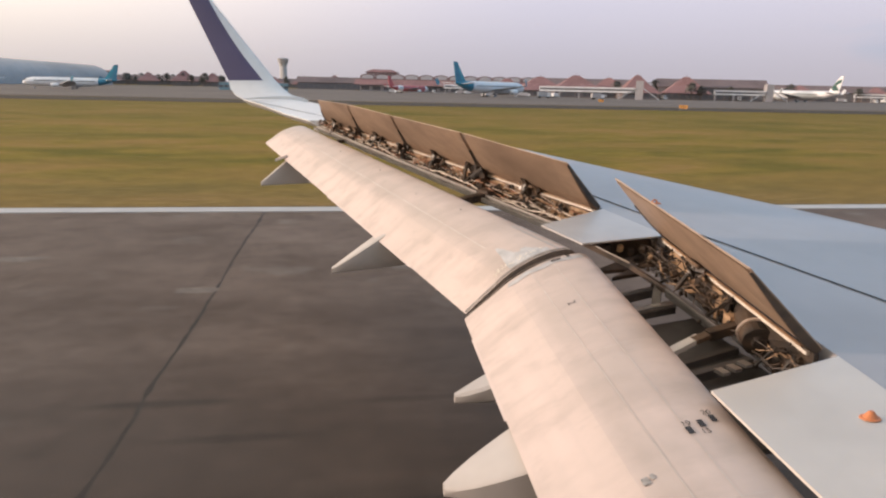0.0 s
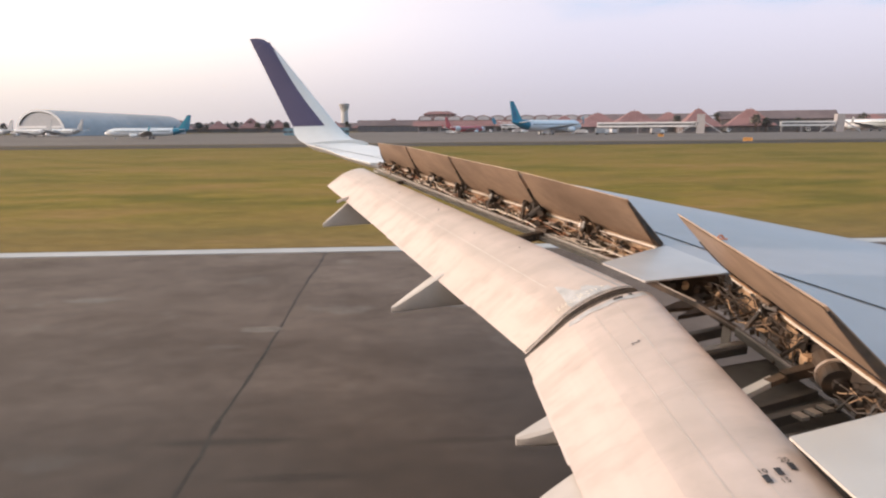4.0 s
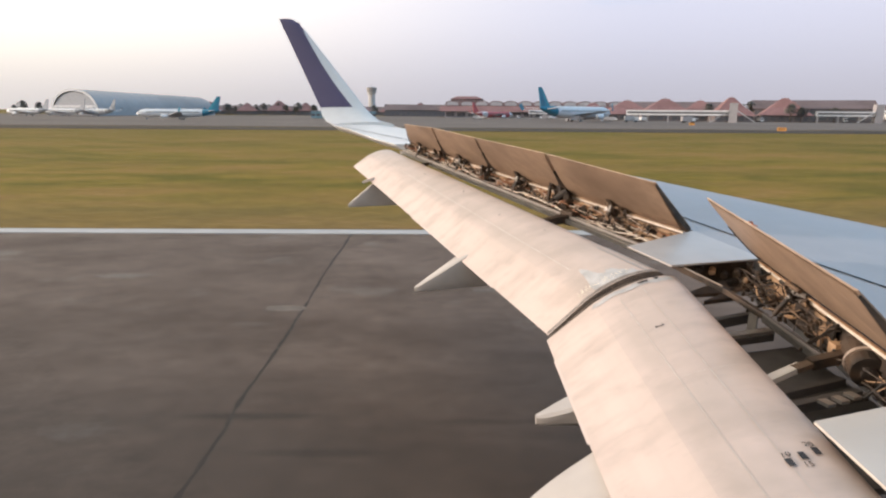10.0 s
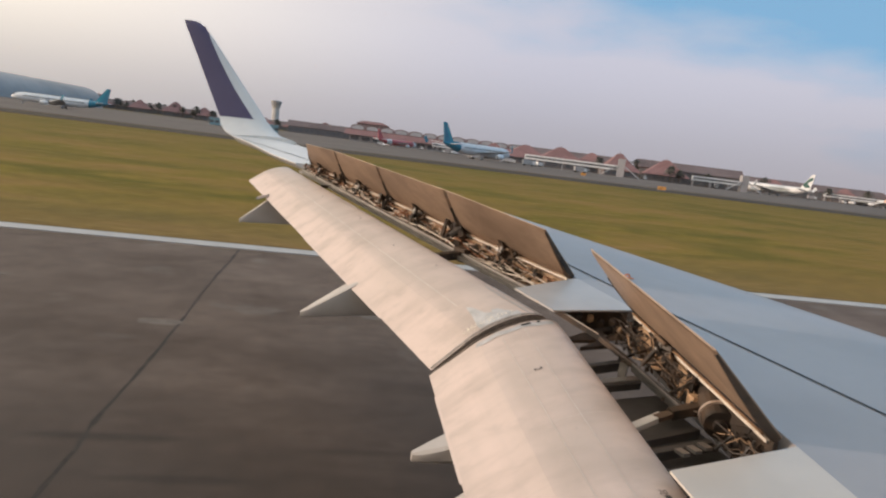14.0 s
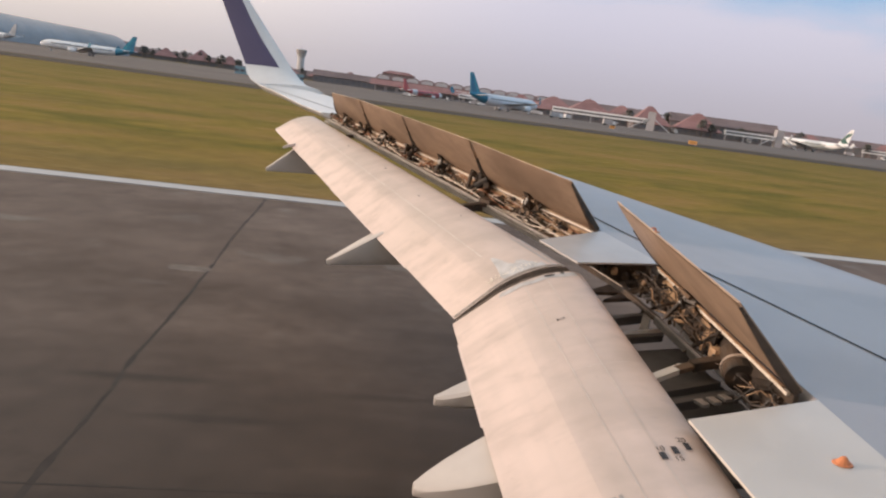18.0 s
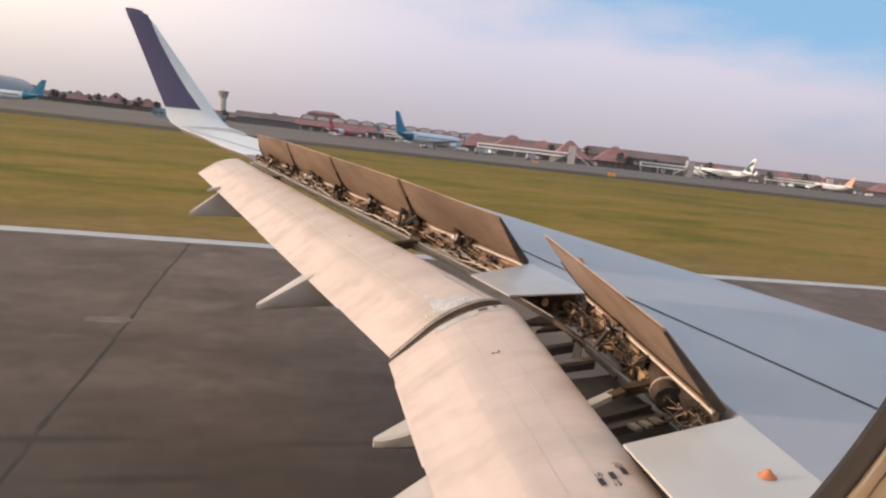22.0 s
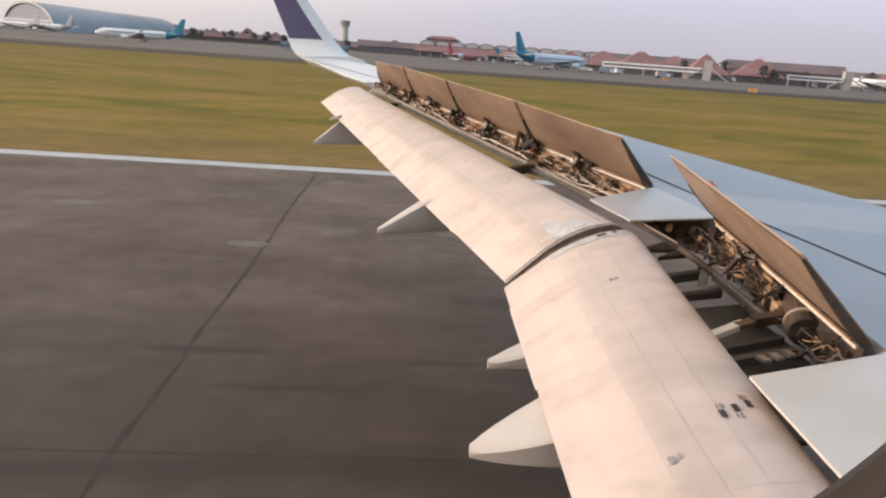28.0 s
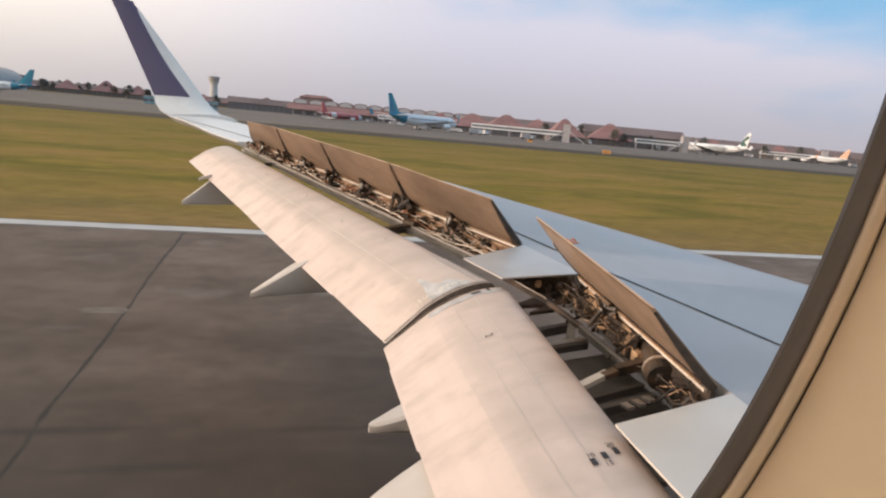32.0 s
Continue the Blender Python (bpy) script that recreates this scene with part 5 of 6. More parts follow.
for y0, y1, nose, tail, host in ((3.30, 4.52, in_nose, in_tail, inflap), (0.6, 2.2, in_nose, in_tail, inflap), (6.0, 8.4, out_nose, out_tail, outflap)):
    bm = bmesh.new()
    rows = []
    for y in np.linspace(y0, y1, 8):
        F, T = nose(y), tail(y)
        d = Vector((T[0] - F[0], 0, T[1] - F[1])).normalized()
        q = Vector((T[0], y, T[1]))
        rows.append([q - d * 0.03 + Vector((0, 0, 0.006)), q + d * 0.010, q - d * 0.03 - Vector((0, 0, 0.006))])
    wp("trailing_strip", loft(bm, rows), "flap", host)
bm = bmesh.new()
for u, y, w in ((0.22, 8.15, 0.02), (0.30, 7.05, 0.014), (0.26, 9.4, 0.02), (0.20, 6.3, 0.012)):
    ring = [flap_point(out_nose(y + w * math.sin(a)), out_tail(y + w * math.sin(a)), y + w * math.sin(a), u + w * 0.6 * math.cos(a), True, lift=0.004) for a in (q * math.tau / 7 for q in range(7))]
    bm.faces.new([bm.verts.new(p) for p in ring])
wp("small_marks", bm, "mark", outflap, "small black marks on the flap")


# stencilled marks on the inboard flap
def stencil(text, u, y, size, parent, turn=0.0):
    cu = bpy.data.curves.new("stencil", "FONT")
    cu.body, cu.size, cu.align_x, cu.align_y = text, size, "CENTER", "CENTER"
    tmp = bpy.data.objects.new("stencil", cu)
    scene.collection.objects.link(tmp)
    dg = bpy.context.evaluated_depsgraph_get()
    me = bpy.data.meshes.new_from_object(tmp.evaluated_get(dg))
    bpy.data.objects.remove(tmp)
    b = bmesh.new()
    b.from_mesh(me)
    bpy.data.meshes.remove(me)
    for v in b.verts:
        px, py = v.co.x * math.cos(turn) - v.co.y * math.sin(turn), v.co.x * math.sin(turn) + v.co.y * math.cos(turn)
        uu, yy = u - px / 1.12, y + py
        v.co = flap_point(in_nose(yy), in_tail(yy), yy, uu, True, lift=0.004)
    return wp("stencil_mark", b, "mark", parent, "black stencilled number")


def mark_box(u, y, w, h, parent, mat="mark"):
    rows = [[flap_point(in_nose(yy), in_tail(yy), yy, uu, True, lift=0.006) for uu in np.linspace(u - w / 2.24, u + w / 2.24, 4)] for yy in (y - h / 2, y + h / 2)]
    return wp("stencil_box", loft(bmesh.new(), rows, caps=False, closed=False), mat, parent, "black stencilled square")


stencil("2", 0.339, 4.105, 0.085, inflap, -1.5)
stencil("2", 0.80, 2.16, 0.075, inflap, -1.5)
for k, (u, y) in enumerate(((0.26, 2.524), (0.191, 2.557), (0.121, 2.586))):
    mark_box(u, y, 0.032, 0.055, inflap)
stencil("10", 0.255, 2.578, 0.05, inflap)
stencil("20", 0.130, 2.638, 0.05, inflap)
stencil("15", 0.195, 2.497, 0.05, inflap)
mark_box(0.565, 2.315, 0.035, 0.045, inflap, "greymark")
mark_box(0.53, 2.325, 0.020, 0.030, inflap, "greymark")


# ---- flap track fairings ----
def fairing(tip, length, width, up, down, cut, label):
    """A wedge that grows forward from an upright tail edge: flat top, upright sides, rounded keel."""
    rings = []
    x0, y0, z0 = tip
    for f, wf in ((0.0, 0.11), (0.008, 0.17), (0.03, 0.29), (0.07, 0.45), (0.12, 0.60), (0.18, 0.74), (0.24, 0.84), (0.30, 0.91), (0.40, 0.97), (0.55, 1.0), (0.75, 1.0), (1.0, 0.9)):
        if f > cut:
            break
        x, w = x0 + length * f, width / 2 * wf
        d = length * f
        top, low = z0 + up * min(d, 0.6) + 0.22 * max(0.0, d - 0.6), z0 - 0.06 - down * d * (1 - 0.5 * f)
        r = min(0.02, w * 0.4)
        rings.append([(x, y0 - w, top - r), (x, y0 - w + r, top), (x, y0 + w - r, top), (x, y0 + w, top - r), (x, y0 + w * 0.92, lerp(low, top, 0.25)), (x, y0 + w * 0.55, low), (x, y0 - w * 0.55, low), (x, y0 - w * 0.92, lerp(low, top, 0.25))])
    return wp("flap_fairing", loft(bmesh.new(), rings), "fairing", wing, label, True)


fairing((-1.36, 10.70, EYE - 1.53), 1.7, 0.22, 0.85, -0.08, 0.55, "slim pale flap track fairing near the tip")
fairing((-0.16, 6.87, EYE - 1.905), 2.3, 0.33, 0.70, -0.15, 0.55, "pale flap track fairing under the outboard flap")
fairing((0.70, 3.85, EYE - 1.925), 2.0, 0.35, 0.44, -0.08, 0.55, "pale flap track fairing under the inboard flap")
fairing((0.515, 3.06, EYE - 2.05), 2.2, 0.58, 0.50, -0.06, 0.55, "large pale flap track fairing near the fuselage")

# main landing gear
def main_gear(y):
    leg = bmesh.new()
    tube(leg, [(3.0, y, zt(2.2) - 0.3), (2.95, y, 1.1), (2.95, y, 0.57)], 0.11, 10)
    tube(leg, [(2.95, y - 0.42, 0.57), (2.95, y + 0.42, 0.57)], 0.07, 8)
    g = wp("main_gear", leg, "steel", wing, "grey landing gear leg")
    for s in (-1, 1):
        w = bmesh.new()
        bmesh.ops.create_cone(w, cap_ends=True, segments=20, radius1=0.53, radius2=0.53, depth=0.36, matrix=Matrix.Translation((2.95, y + s * 0.46, 0.565)) @ Matrix.Rotation(math.pi / 2, 4, "X"))
        wp("wheel", w, "seal", g, "black tyre")


main_gear(2.2)
main_gear(-5.8)

# small orange lifting-point marks on the wing
def orange_mark(x, y, name):
    b = bmesh.new()
    z = surf_z(x, y)
    for dx in (-0.045, 0.045):
        tube(b, [(x + dx + 0.032 * math.cos(a), y + dx * 0.3 + 0.01 * math.cos(a), z + 0.008 + 0.028 * math.sin(a)) for a in np.linspace(0, math.pi, 9)], 0.009, 6)
    box(b, (x - 0.10, y - 0.03, z), (x + 0.10, y + 0.03, z + 0.008))
    wp(name, b, "orange", wing, "small orange rope attachment loops")


orange_mark(3.03, 6.05, "rope_fitting")
hx, hy = 2.362, 2.392
hz = zt(hy) + 0.003
b = bmesh.new()
for r0, r1, z0, z1 in ((0.044, 0.040, 0.0, 0.006), (0.032, 0.010, 0.006, 0.036)):
    loft(b, [[(hx + math.cos(a) * r * 1.15, hy + math.sin(a) * r * 0.85, hz + z) for a in (k * math.tau / 12 for k in range(12))] for r, z in ((r0, z0), (r1, z1))])
wp("hoist_point", b, "orange", wing, "small orange hoisting point cone")

# ---- cabin side with its window ----
WX, WZ, WD, WA, WB = 0.0448, EYE + 0.1996, 0.125, 0.1396, 0.3029


def oval(scale, y, n=144, grow=0.0):
    y += WD - 0.122
    out = []
    for k in range(n):
        a = k * math.tau / n
        c, s = math.cos(a), math.sin(a)
        out.append((WX + (WA * scale + grow) * math.copysign(abs(c) ** (2 / 2.65), c), y, WZ + (WB * scale + grow) * math.copysign(abs(s) ** (2 / 2.65), s)))
    return out


def frame_rect(y, x0, x1, z0, z1, n=144):
    """Points of a rectangle, one for each point of the oval, in the same order."""
    out = []
    for k in range(n):
        a = k * math.tau / n
        c, s = math.cos(a), math.sin(a)
        m = max(abs(c), abs(s))
        c, s = c / m, s / m
        out.append((lerp(x0, x1, (c + 1) / 2), y, lerp(z0, z1, (s + 1) / 2)))
    return out


wall = part("wall_cabin", loft(bmesh.new(), [oval(1.0, 0.1195, grow=0.0088), oval(1.0, 0.1168, grow=0.0095), oval(1.0, 0.090, grow=0.023), oval(1.0, 0.058, grow=0.048), oval(1.0, 0.032, grow=0.080), oval(1.0, 0.024, grow=0.12),
                                           frame_rect(0.022, -2.5, 2.5, EYE - 1.1, EYE + 0.75), frame_rect(0.118, -2.5, 2.5, EYE - 1.1, EYE + 0.75), oval(1.0, 0.124, grow=0.0090)], caps=False), "plastic", None, smooth=True)
tagged(wall, "beige plastic cabin side wall round the window", "wall", kind="structure")
window = thing("window_1", (WX, 0.1, WZ - 0.28), "oval aircraft cabin window with a beige surround", "window", kind="structure")
wp("window_surround", loft(bmesh.new(), [oval(1.0, 0.1215, grow=0.0029), oval(1.0, 0.1188, grow=0.0031), oval(1.0, 0.1178, grow=0.0040), oval(1.0, 0.1174, grow=0.0052), oval(1.0, 0.1180, grow=0.0065), oval(1.0, 0.1196, grow=0.0074)], caps=False), "trim", window, "glossy beige plastic window rim", True)
wp("surround_gap", loft(bmesh.new(), [oval(1.0, 0.1197, grow=0.0068), oval(1.0, 0.1197, grow=0.0100)], caps=False), "rim", window, "dark brown gap round the rim")
wp("window_frame", loft(bmesh.new(), [oval(1.0, 0.143, grow=0.045), oval(1.0, 0.124, grow=0.001), oval(1.0, 0.122), oval(1.0, 0.1203, grow=0.0006), oval(1.0, 0.1186, grow=0.0014), oval(1.0, 0.1183, grow=0.0020), oval(1.0, 0.1188, grow=0.0026), oval(1.0, 0.1205, grow=0.0031), oval(1.0, 0.1215, grow=0.05)], caps=False), "rim", window, "dark brown window seal", True)
b = bmesh.new()
b.faces.new([b.verts.new(p) for p in oval(1.0, 0.136, grow=0.025)])
pane = wp("pane", b, "pane", window, "clear acrylic pane")
pane.visible_shadow = False
# outer fuselage: flat side strip with the window hole, arcs above and below
CY, CZ, R = -1.80, EYE + 0.10, 1.975
za = 0.70
ye = CY + math.sqrt(R * R - za * za)
side = part("fuselage_side", loft(bmesh.new(), [oval(1.0, 0.148, grow=0.05), frame_rect(ye + 0.035, -4.5, 9.0, CZ - za, CZ + za)], caps=False), "jetwhite", None)
tagged(side, "white painted aircraft fuselage side round the window", "fuselage", kind="structure")
b = bmesh.new()
a0 = math.asin(za / R)
angs = np.linspace(a0, math.tau - a0, 40)
loft(b, [[(x, CY + math.cos(a) * (R + 0.035 * (math.cos(a) > 0.9)), CZ + math.sin(a) * R) for a in angs] for x in (-4.5, 9.0)], caps=False, closed=False)
for x in (-4.5, 9.0):
    b.faces.new([b.verts.new((x, CY + math.cos(a) * R, CZ + math.sin(a) * R)) for a in angs])
hull = part("fuselage_hull", b, "jetwhite", None, smooth=False)
tagged(hull, "white painted aircraft fuselage tube", "fuselage", kind="structure")
# cabin lining: floor, ceiling, far side and ends
for nm, lo, hi, mat, lab, cat in (("floor", (-2.5, -3.4, EYE - 1.15), (2.5, 0.1, EYE - 1.1), "carpet", "grey carpeted cabin floor", "floor"),
                                  ("ceiling", (-2.5, -3.4, EYE + 0.75), (2.5, 0.1, EYE + 0.8), "plastic", "beige cabin ceiling panels", "ceiling"),
                                  ("wall_far", (-2.5, -3.45, EYE - 1.1), (2.5, -3.4, EYE + 0.75), "plastic", "beige cabin wall across the aisle", "wall"),
                                  ("wall_aft", (-2.55, -3.4, EYE - 1.1), (-2.5, 0.02, EYE + 0.75), "plastic", "beige cabin partition", "wall"),
                                  ("wall_fore", (2.5, -3.4, EYE - 1.1), (2.55, 0.02, EYE + 0.75), "plastic", "beige cabin partition", "wall")):
    tagged(part(nm, box(bmesh.new(), lo, hi), mat), lab, cat, kind="structure")
# unseen glowing strip, set aft to brighten the forward side of the window reveal
fill_strip = part("reveal_fill", box(bmesh.new(), (-2.3, -0.75, EYE + 0.72), (-0.35, -0.65, EYE + 0.745)), "lamp")
tagged(fill_strip, "unseen warm fill strip added to light the window reveal", "lamp")

# ---- the airport ----
def place(azimuth, dist, z=0.0):
    return (dist * math.sin(radians(azimuth)), dist * math.cos(radians(azimuth)), z)


def put(ob, at, heading=0.0):
    """Stand a thing at a place, its own x turned heading degrees from the runway's."""
    ob.location = at
    ob.rotation_euler = (0, 0, radians(heading))
    return ob


def jet(length, radius, fin_mat, label, fin_h, belly=None, engines=1, group="parked airliners", nose_mat="jetwhite", brush="", tail_mat=""):
    """An airliner, nose along +x, wheels on z = 0."""
    j = thing("airliner", (0, 0, 0), label, "aircraft", group)
    zc = radius * 1.62
    prof = ((0.0, 0.05, -0.25), (0.012, 0.3, -0.2), (0.035, 0.58, -0.12), (0.075, 0.85, -0.03), (0.12, 1.0, 0), (0.4, 1, 0), (0.68, 1, 0), (0.80, 0.86, 0.13), (0.90, 0.55, 0.38), (0.97, 0.25, 0.6), (1.0, 0.08, 0.7))

    def rings(p, grow=1.0):
        out = []
        for f, s, dz in p:
            out.append([(length * (0.5 - f), math.cos(a) * radius * s * grow, zc + dz * radius + math.sin(a) * radius * s * grow) for a in (k * math.tau / 16 for k in range(16))])
        return out
    part("fuselage", loft(bmesh.new(), rings(prof)), nose_mat, j, smooth=True)
    part("tail_cone", loft(bmesh.new(), rings([p for p in prof if p[0] >= (0.74 if fin_mat == "tealfin" else 0.80)], 1.02)), tail_mat or fin_mat, j, smooth=True)
    if belly:
        part("livery_band", loft(bmesh.new(), rings([p for p in prof if 0.12 <= p[0] <= 0.68], 1.012), caps=False), belly, j, smooth=True)
    b = bmesh.new()
    x0 = -length * 0.36
    for side in (0.012, ):
        pts = [(x0, zc + radius * 0.85), (x0 - length * 0.118, zc + radius + fin_h), (x0 - length * 0.160, zc + radius + fin_h), (x0 - length * 0.125, zc + radius * 0.75)]
        va = [b.verts.new((x, -0.22, z)) for x, z in pts]
        vb = [b.verts.new((x, 0.22, z)) for x, z in pts]
        b.faces.new(va)
        b.faces.new(vb[::-1])
        for i in range(4):
            k = (i + 1) % 4
            b.faces.new((va[i], va[k], vb[k], vb[i]))
    fin = part("tail_fin", b, fin_mat, j)
    zf = zc + radius
    for y in (-0.24, 0.24):
        if brush:
            b = bmesh.new()
            b.faces.new([b.verts.new((x0 - length * dx, y, zf + fin_h * dz)) for dx, dz in ((0.030, 0.18), (0.052, 0.40), (0.098, 0.72), (0.143, 0.80), (0.139, 0.60), (0.085, 0.36), (0.128, 0.05), (0.060, 0.02))])
            part("brush_mark", b, brush, fin, "dark green brush mark")
        if fin_mat == "tealfin":
            b = bmesh.new()
            b.faces.new([b.verts.new((x0 - length * dx, y, zf + fin_h * dz)) for dx, dz in ((0.012, 0.03), (0.070, 0.50), (0.112, 0.96), (0.128, 0.96), (0.098, 0.50), (0.050, 0.0))])
            part("fin_stripe", b, "tealband", fin, "bright turquoise stripe")
    for s in (-1, 1):
        span = length * 0.45
        b = bmesh.new()
        root, tip = (length * 0.10, s * radius * 0.7, zc - radius * 0.55), (-length * 0.14, s * span, zc + radius * 0.35)
        c0, c1 = length * 0.17, length * 0.04
        loft(b, [[(root[0], root[1], root[2] + 0.5), (root[0] - c0, root[1], root[2] + 0.35), (root[0] - c0, root[1], root[2] + 0.2), (root[0], root[1], root[2] - 0.1)],
                 [(tip[0], tip[1], tip[2] + 0.1), (tip[0] - c1, tip[1], tip[2] + 0.08), (tip[0] - c1, tip[1], tip[2]), (tip[0], tip[1], tip[2] - 0.05)]])
        part("wing", b, "steel", j)
        b = bmesh.new()
        w0, w1 = (tip[0] - c1 * 0.5, tip[1], tip[2]), (tip[0] - c1 * 1.2, tip[1] + s * 0.6, tip[2] + radius * 1.0)
        beam(b, w0, w1, 0.12, c1 * 0.8)
        part("winglet", b, fin_mat, j)
        b = bmesh.new()
        beam(b, (-length * 0.40, s * radius * 0.3, zc + radius * 0.5), (-length * 0.46, s * length * 0.16, zc + radius * 0.7), length * 0.055, 0.25)
        part("tailplane", b, "jetwhite", j)
        b = bmesh.new()
        ex, ey, ez, er = length * 0.10, s * length * 0.155, zc - radius * 0.75, radius * 0.48
        loft(b, [[(ex + dx, ey + math.cos(a) * er * k, ez + math.sin(a) * er * k) for a in (q * math.tau / 12 for q in range(12))] for dx, k in ((length * 0.05, 0.86), (length * 0.045, 1.0), (0, 1.0), (-length * 0.03, 0.6))])
        part("engine", b, "jetwhite", j, smooth=True)
        for gx, gy in ((0.0, 0.09), ):
            b = bmesh.new()
            bmesh.ops.create_cone(b, cap_ends=True, segments=12, radius1=radius * 0.3, radius2=radius * 0.3, depth=radius * 0.5, matrix=Matrix.Translation((-length * 0.04, s * length * 0.06, radius * 0.3)) @ Matrix.Rotation(math.pi / 2, 4, "X"))
            tube(b, [(-length * 0.04, s * length * 0.06, radius * 0.3), (-length * 0.04, s * length * 0.06, zc - radius * 0.6)], radius * 0.08)
            part("main_gear", b, "steel", j)
        b = bmesh.new()
        beam(b, (length * 0.36, s * (radius + 0.005), zc + radius * 0.22), (-length * 0.27, s * (radius + 0.005), zc + radius * 0.22), 0.03, 0.35)
        part("cabin_windows", b, "dark", j, "dark row of cabin windows")
    b = bmesh.new()
    bmesh.ops.create_cone(b, cap_ends=True, segments=12, radius1=radius * 0.22, radius2=radius * 0.22, depth=radius * 0.35, matrix=Matrix.Translation((length * 0.38, 0, radius * 0.22)) @ Matrix.Rotation(math.pi / 2, 4, "X"))
    tube(b, [(length * 0.38, 0, radius * 0.2), (length * 0.38, 0, zc - radius * 0.6)], radius * 0.07)
    part("nose_gear", b, "steel", j)
    b = bmesh.new()
    box(b, (length * 0.455, -radius * 0.5, zc + radius * 0.22), (length * 0.468, radius * 0.5, zc + radius * 0.42))
    part("cockpit_glass", b, "dark", j)
    return j


def between(az0, d0, length, heading):
    """Middle of a jet whose tail end lies at that azimuth and distance."""
    p = place(az0, d0)
    h = radians(heading)
    return (p[0] + math.cos(h) * length / 2, p[1] + math.sin(h) * length / 2, 0)


put(jet(63, 3.0, "tealfin", "white widebody airliner with teal tail parked at a gate", 9.0), between(9.3, 330, 63, 42), 42)
put(jet(60, 2.85, "jetwhite", "white widebody airliner with a dark green brush mark on its tail", 9.0, brush="green"), between(39.3, 480, 60, 102), 102)
put(jet(48, 2.3, "peach", "white airliner with pale orange tail at a far stand", 7.0, tail_mat="jetwhite"), between(46.2, 600, 48, 118), 118)
put(jet(37, 1.9, "red", "red narrowbody airliner at the terminal", 5.8, belly="red"), between(3.6, 440, 37, 38), 38)
put(jet(39, 1.9, "tealfin", "white narrowbody airliner with teal tail on the taxiway", 5.9), between(-17.8, 330, 39, 182), 182)
for a, d, hd in ((-25.5, 470, 160), (-27.6, 480, 158), (-30.0, 490, 160)):
    put(jet(37, 1.9, "steel", "white narrowbody airliner parked far across the apron", 5.8), between(a, d, 37, hd), hd)
put(jet(38, 1.9, "red", "white airliner with red tail at the terminal", 5.8), between(23.5, 560, 38, 150), 150)


def control_tower():
    e = thing("control_tower", (0, 0, 0), "pale concrete airport control tower", "tower")

    def ring(r, z, n=12):
        return [(math.cos(k * math.tau / n) * r, math.sin(k * math.tau / n) * r, z) for k in range(n)]
    part("shaft", loft(bmesh.new(), [ring(5.6, 0), ring(5.2, 30), ring(7.0, 34)]), "tower", e)
    part("cab", loft(bmesh.new(), [ring(7.0, 34.02), ring(7.9, 39.2)]), "wall", e, "grey glazed control cab")
    part("roof", loft(bmesh.new(), [ring(8.4, 39.22), ring(8.4, 40.8), ring(5, 41.8)]), "wall", e)
    part("mast", tube(bmesh.new(), [(0, 0, 41), (0, 0, 46)], 0.25), "steel", e)
    part("base_block", box(bmesh.new(), (-9, -8, 0), (9, 8, 7)), "wall", e)
    return e


put(control_tower(), place(-5.2, 1050))


def vault_terminal(width, n, label):
    """A long terminal with tiled lower roofs and a row of barrel vaults on top; it faces -y."""
    e = thing("terminal_building", (0, 0, 0), label, "terminal")
    part("wall", box(bmesh.new(), (-width / 2, -12, 0), (width / 2, 12, 5.2)), "wall", e)
    b = bmesh.new()
    loft(b, [[(x, -17, 5.0), (x, -8, 9.2), (x, 8, 9.2), (x, 17, 5.0)] for x in (-width / 2 - 4, width / 2 + 4)])
    part("roof", b, "roof", e, "red tiled lower roof")
    w = width / n
    for k in range(n):
        x = -width / 2 + (k + 0.5) * w
        b = bmesh.new()
        arc = [(x + math.cos(a) * w * 0.5, math.sin(a) * 2.2 + 11.4) for a in np.linspace(0, math.pi, 11)]
        loft(b, [[(px, y, pz) for px, pz in arc] + [(x - w / 2, y, 9.2), (x + w / 2, y, 9.2)] for y in (-7, 7)])
        v = part("vault", b, "vault", e, "shallow barrel vault")
        b = bmesh.new()
        arc2 = [(x + math.cos(a) * w * 0.40, math.sin(a) * 1.7 + 11.2) for a in np.linspace(0, math.pi, 9)]
        b.faces.new([b.verts.new((px, -7.05, pz)) for px, pz in arc2] + [b.verts.new((x - w * 0.4, -7.05, 9.9)), b.verts.new((x + w * 0.4, -7.05, 9.9))])
        part("vault_glazing", b, "tower", v)
    for k in range(int(width / 9)):
        x = -width / 2 + 4.5 + k * 9
        part("window", box(bmesh.new(), (x - 3.2, -12.15, 1.0), (x + 3.2, -12.0, 4.2)), "dark", e)
    return e


put(vault_terminal(178, 15, "long terminal with red roofs and a row of barrel vaults"), place(10.6, 545), -7)
put(vault_terminal(120, 10, "far terminal wing with red roofs and barrel vaults"), place(38.0, 900), -24)


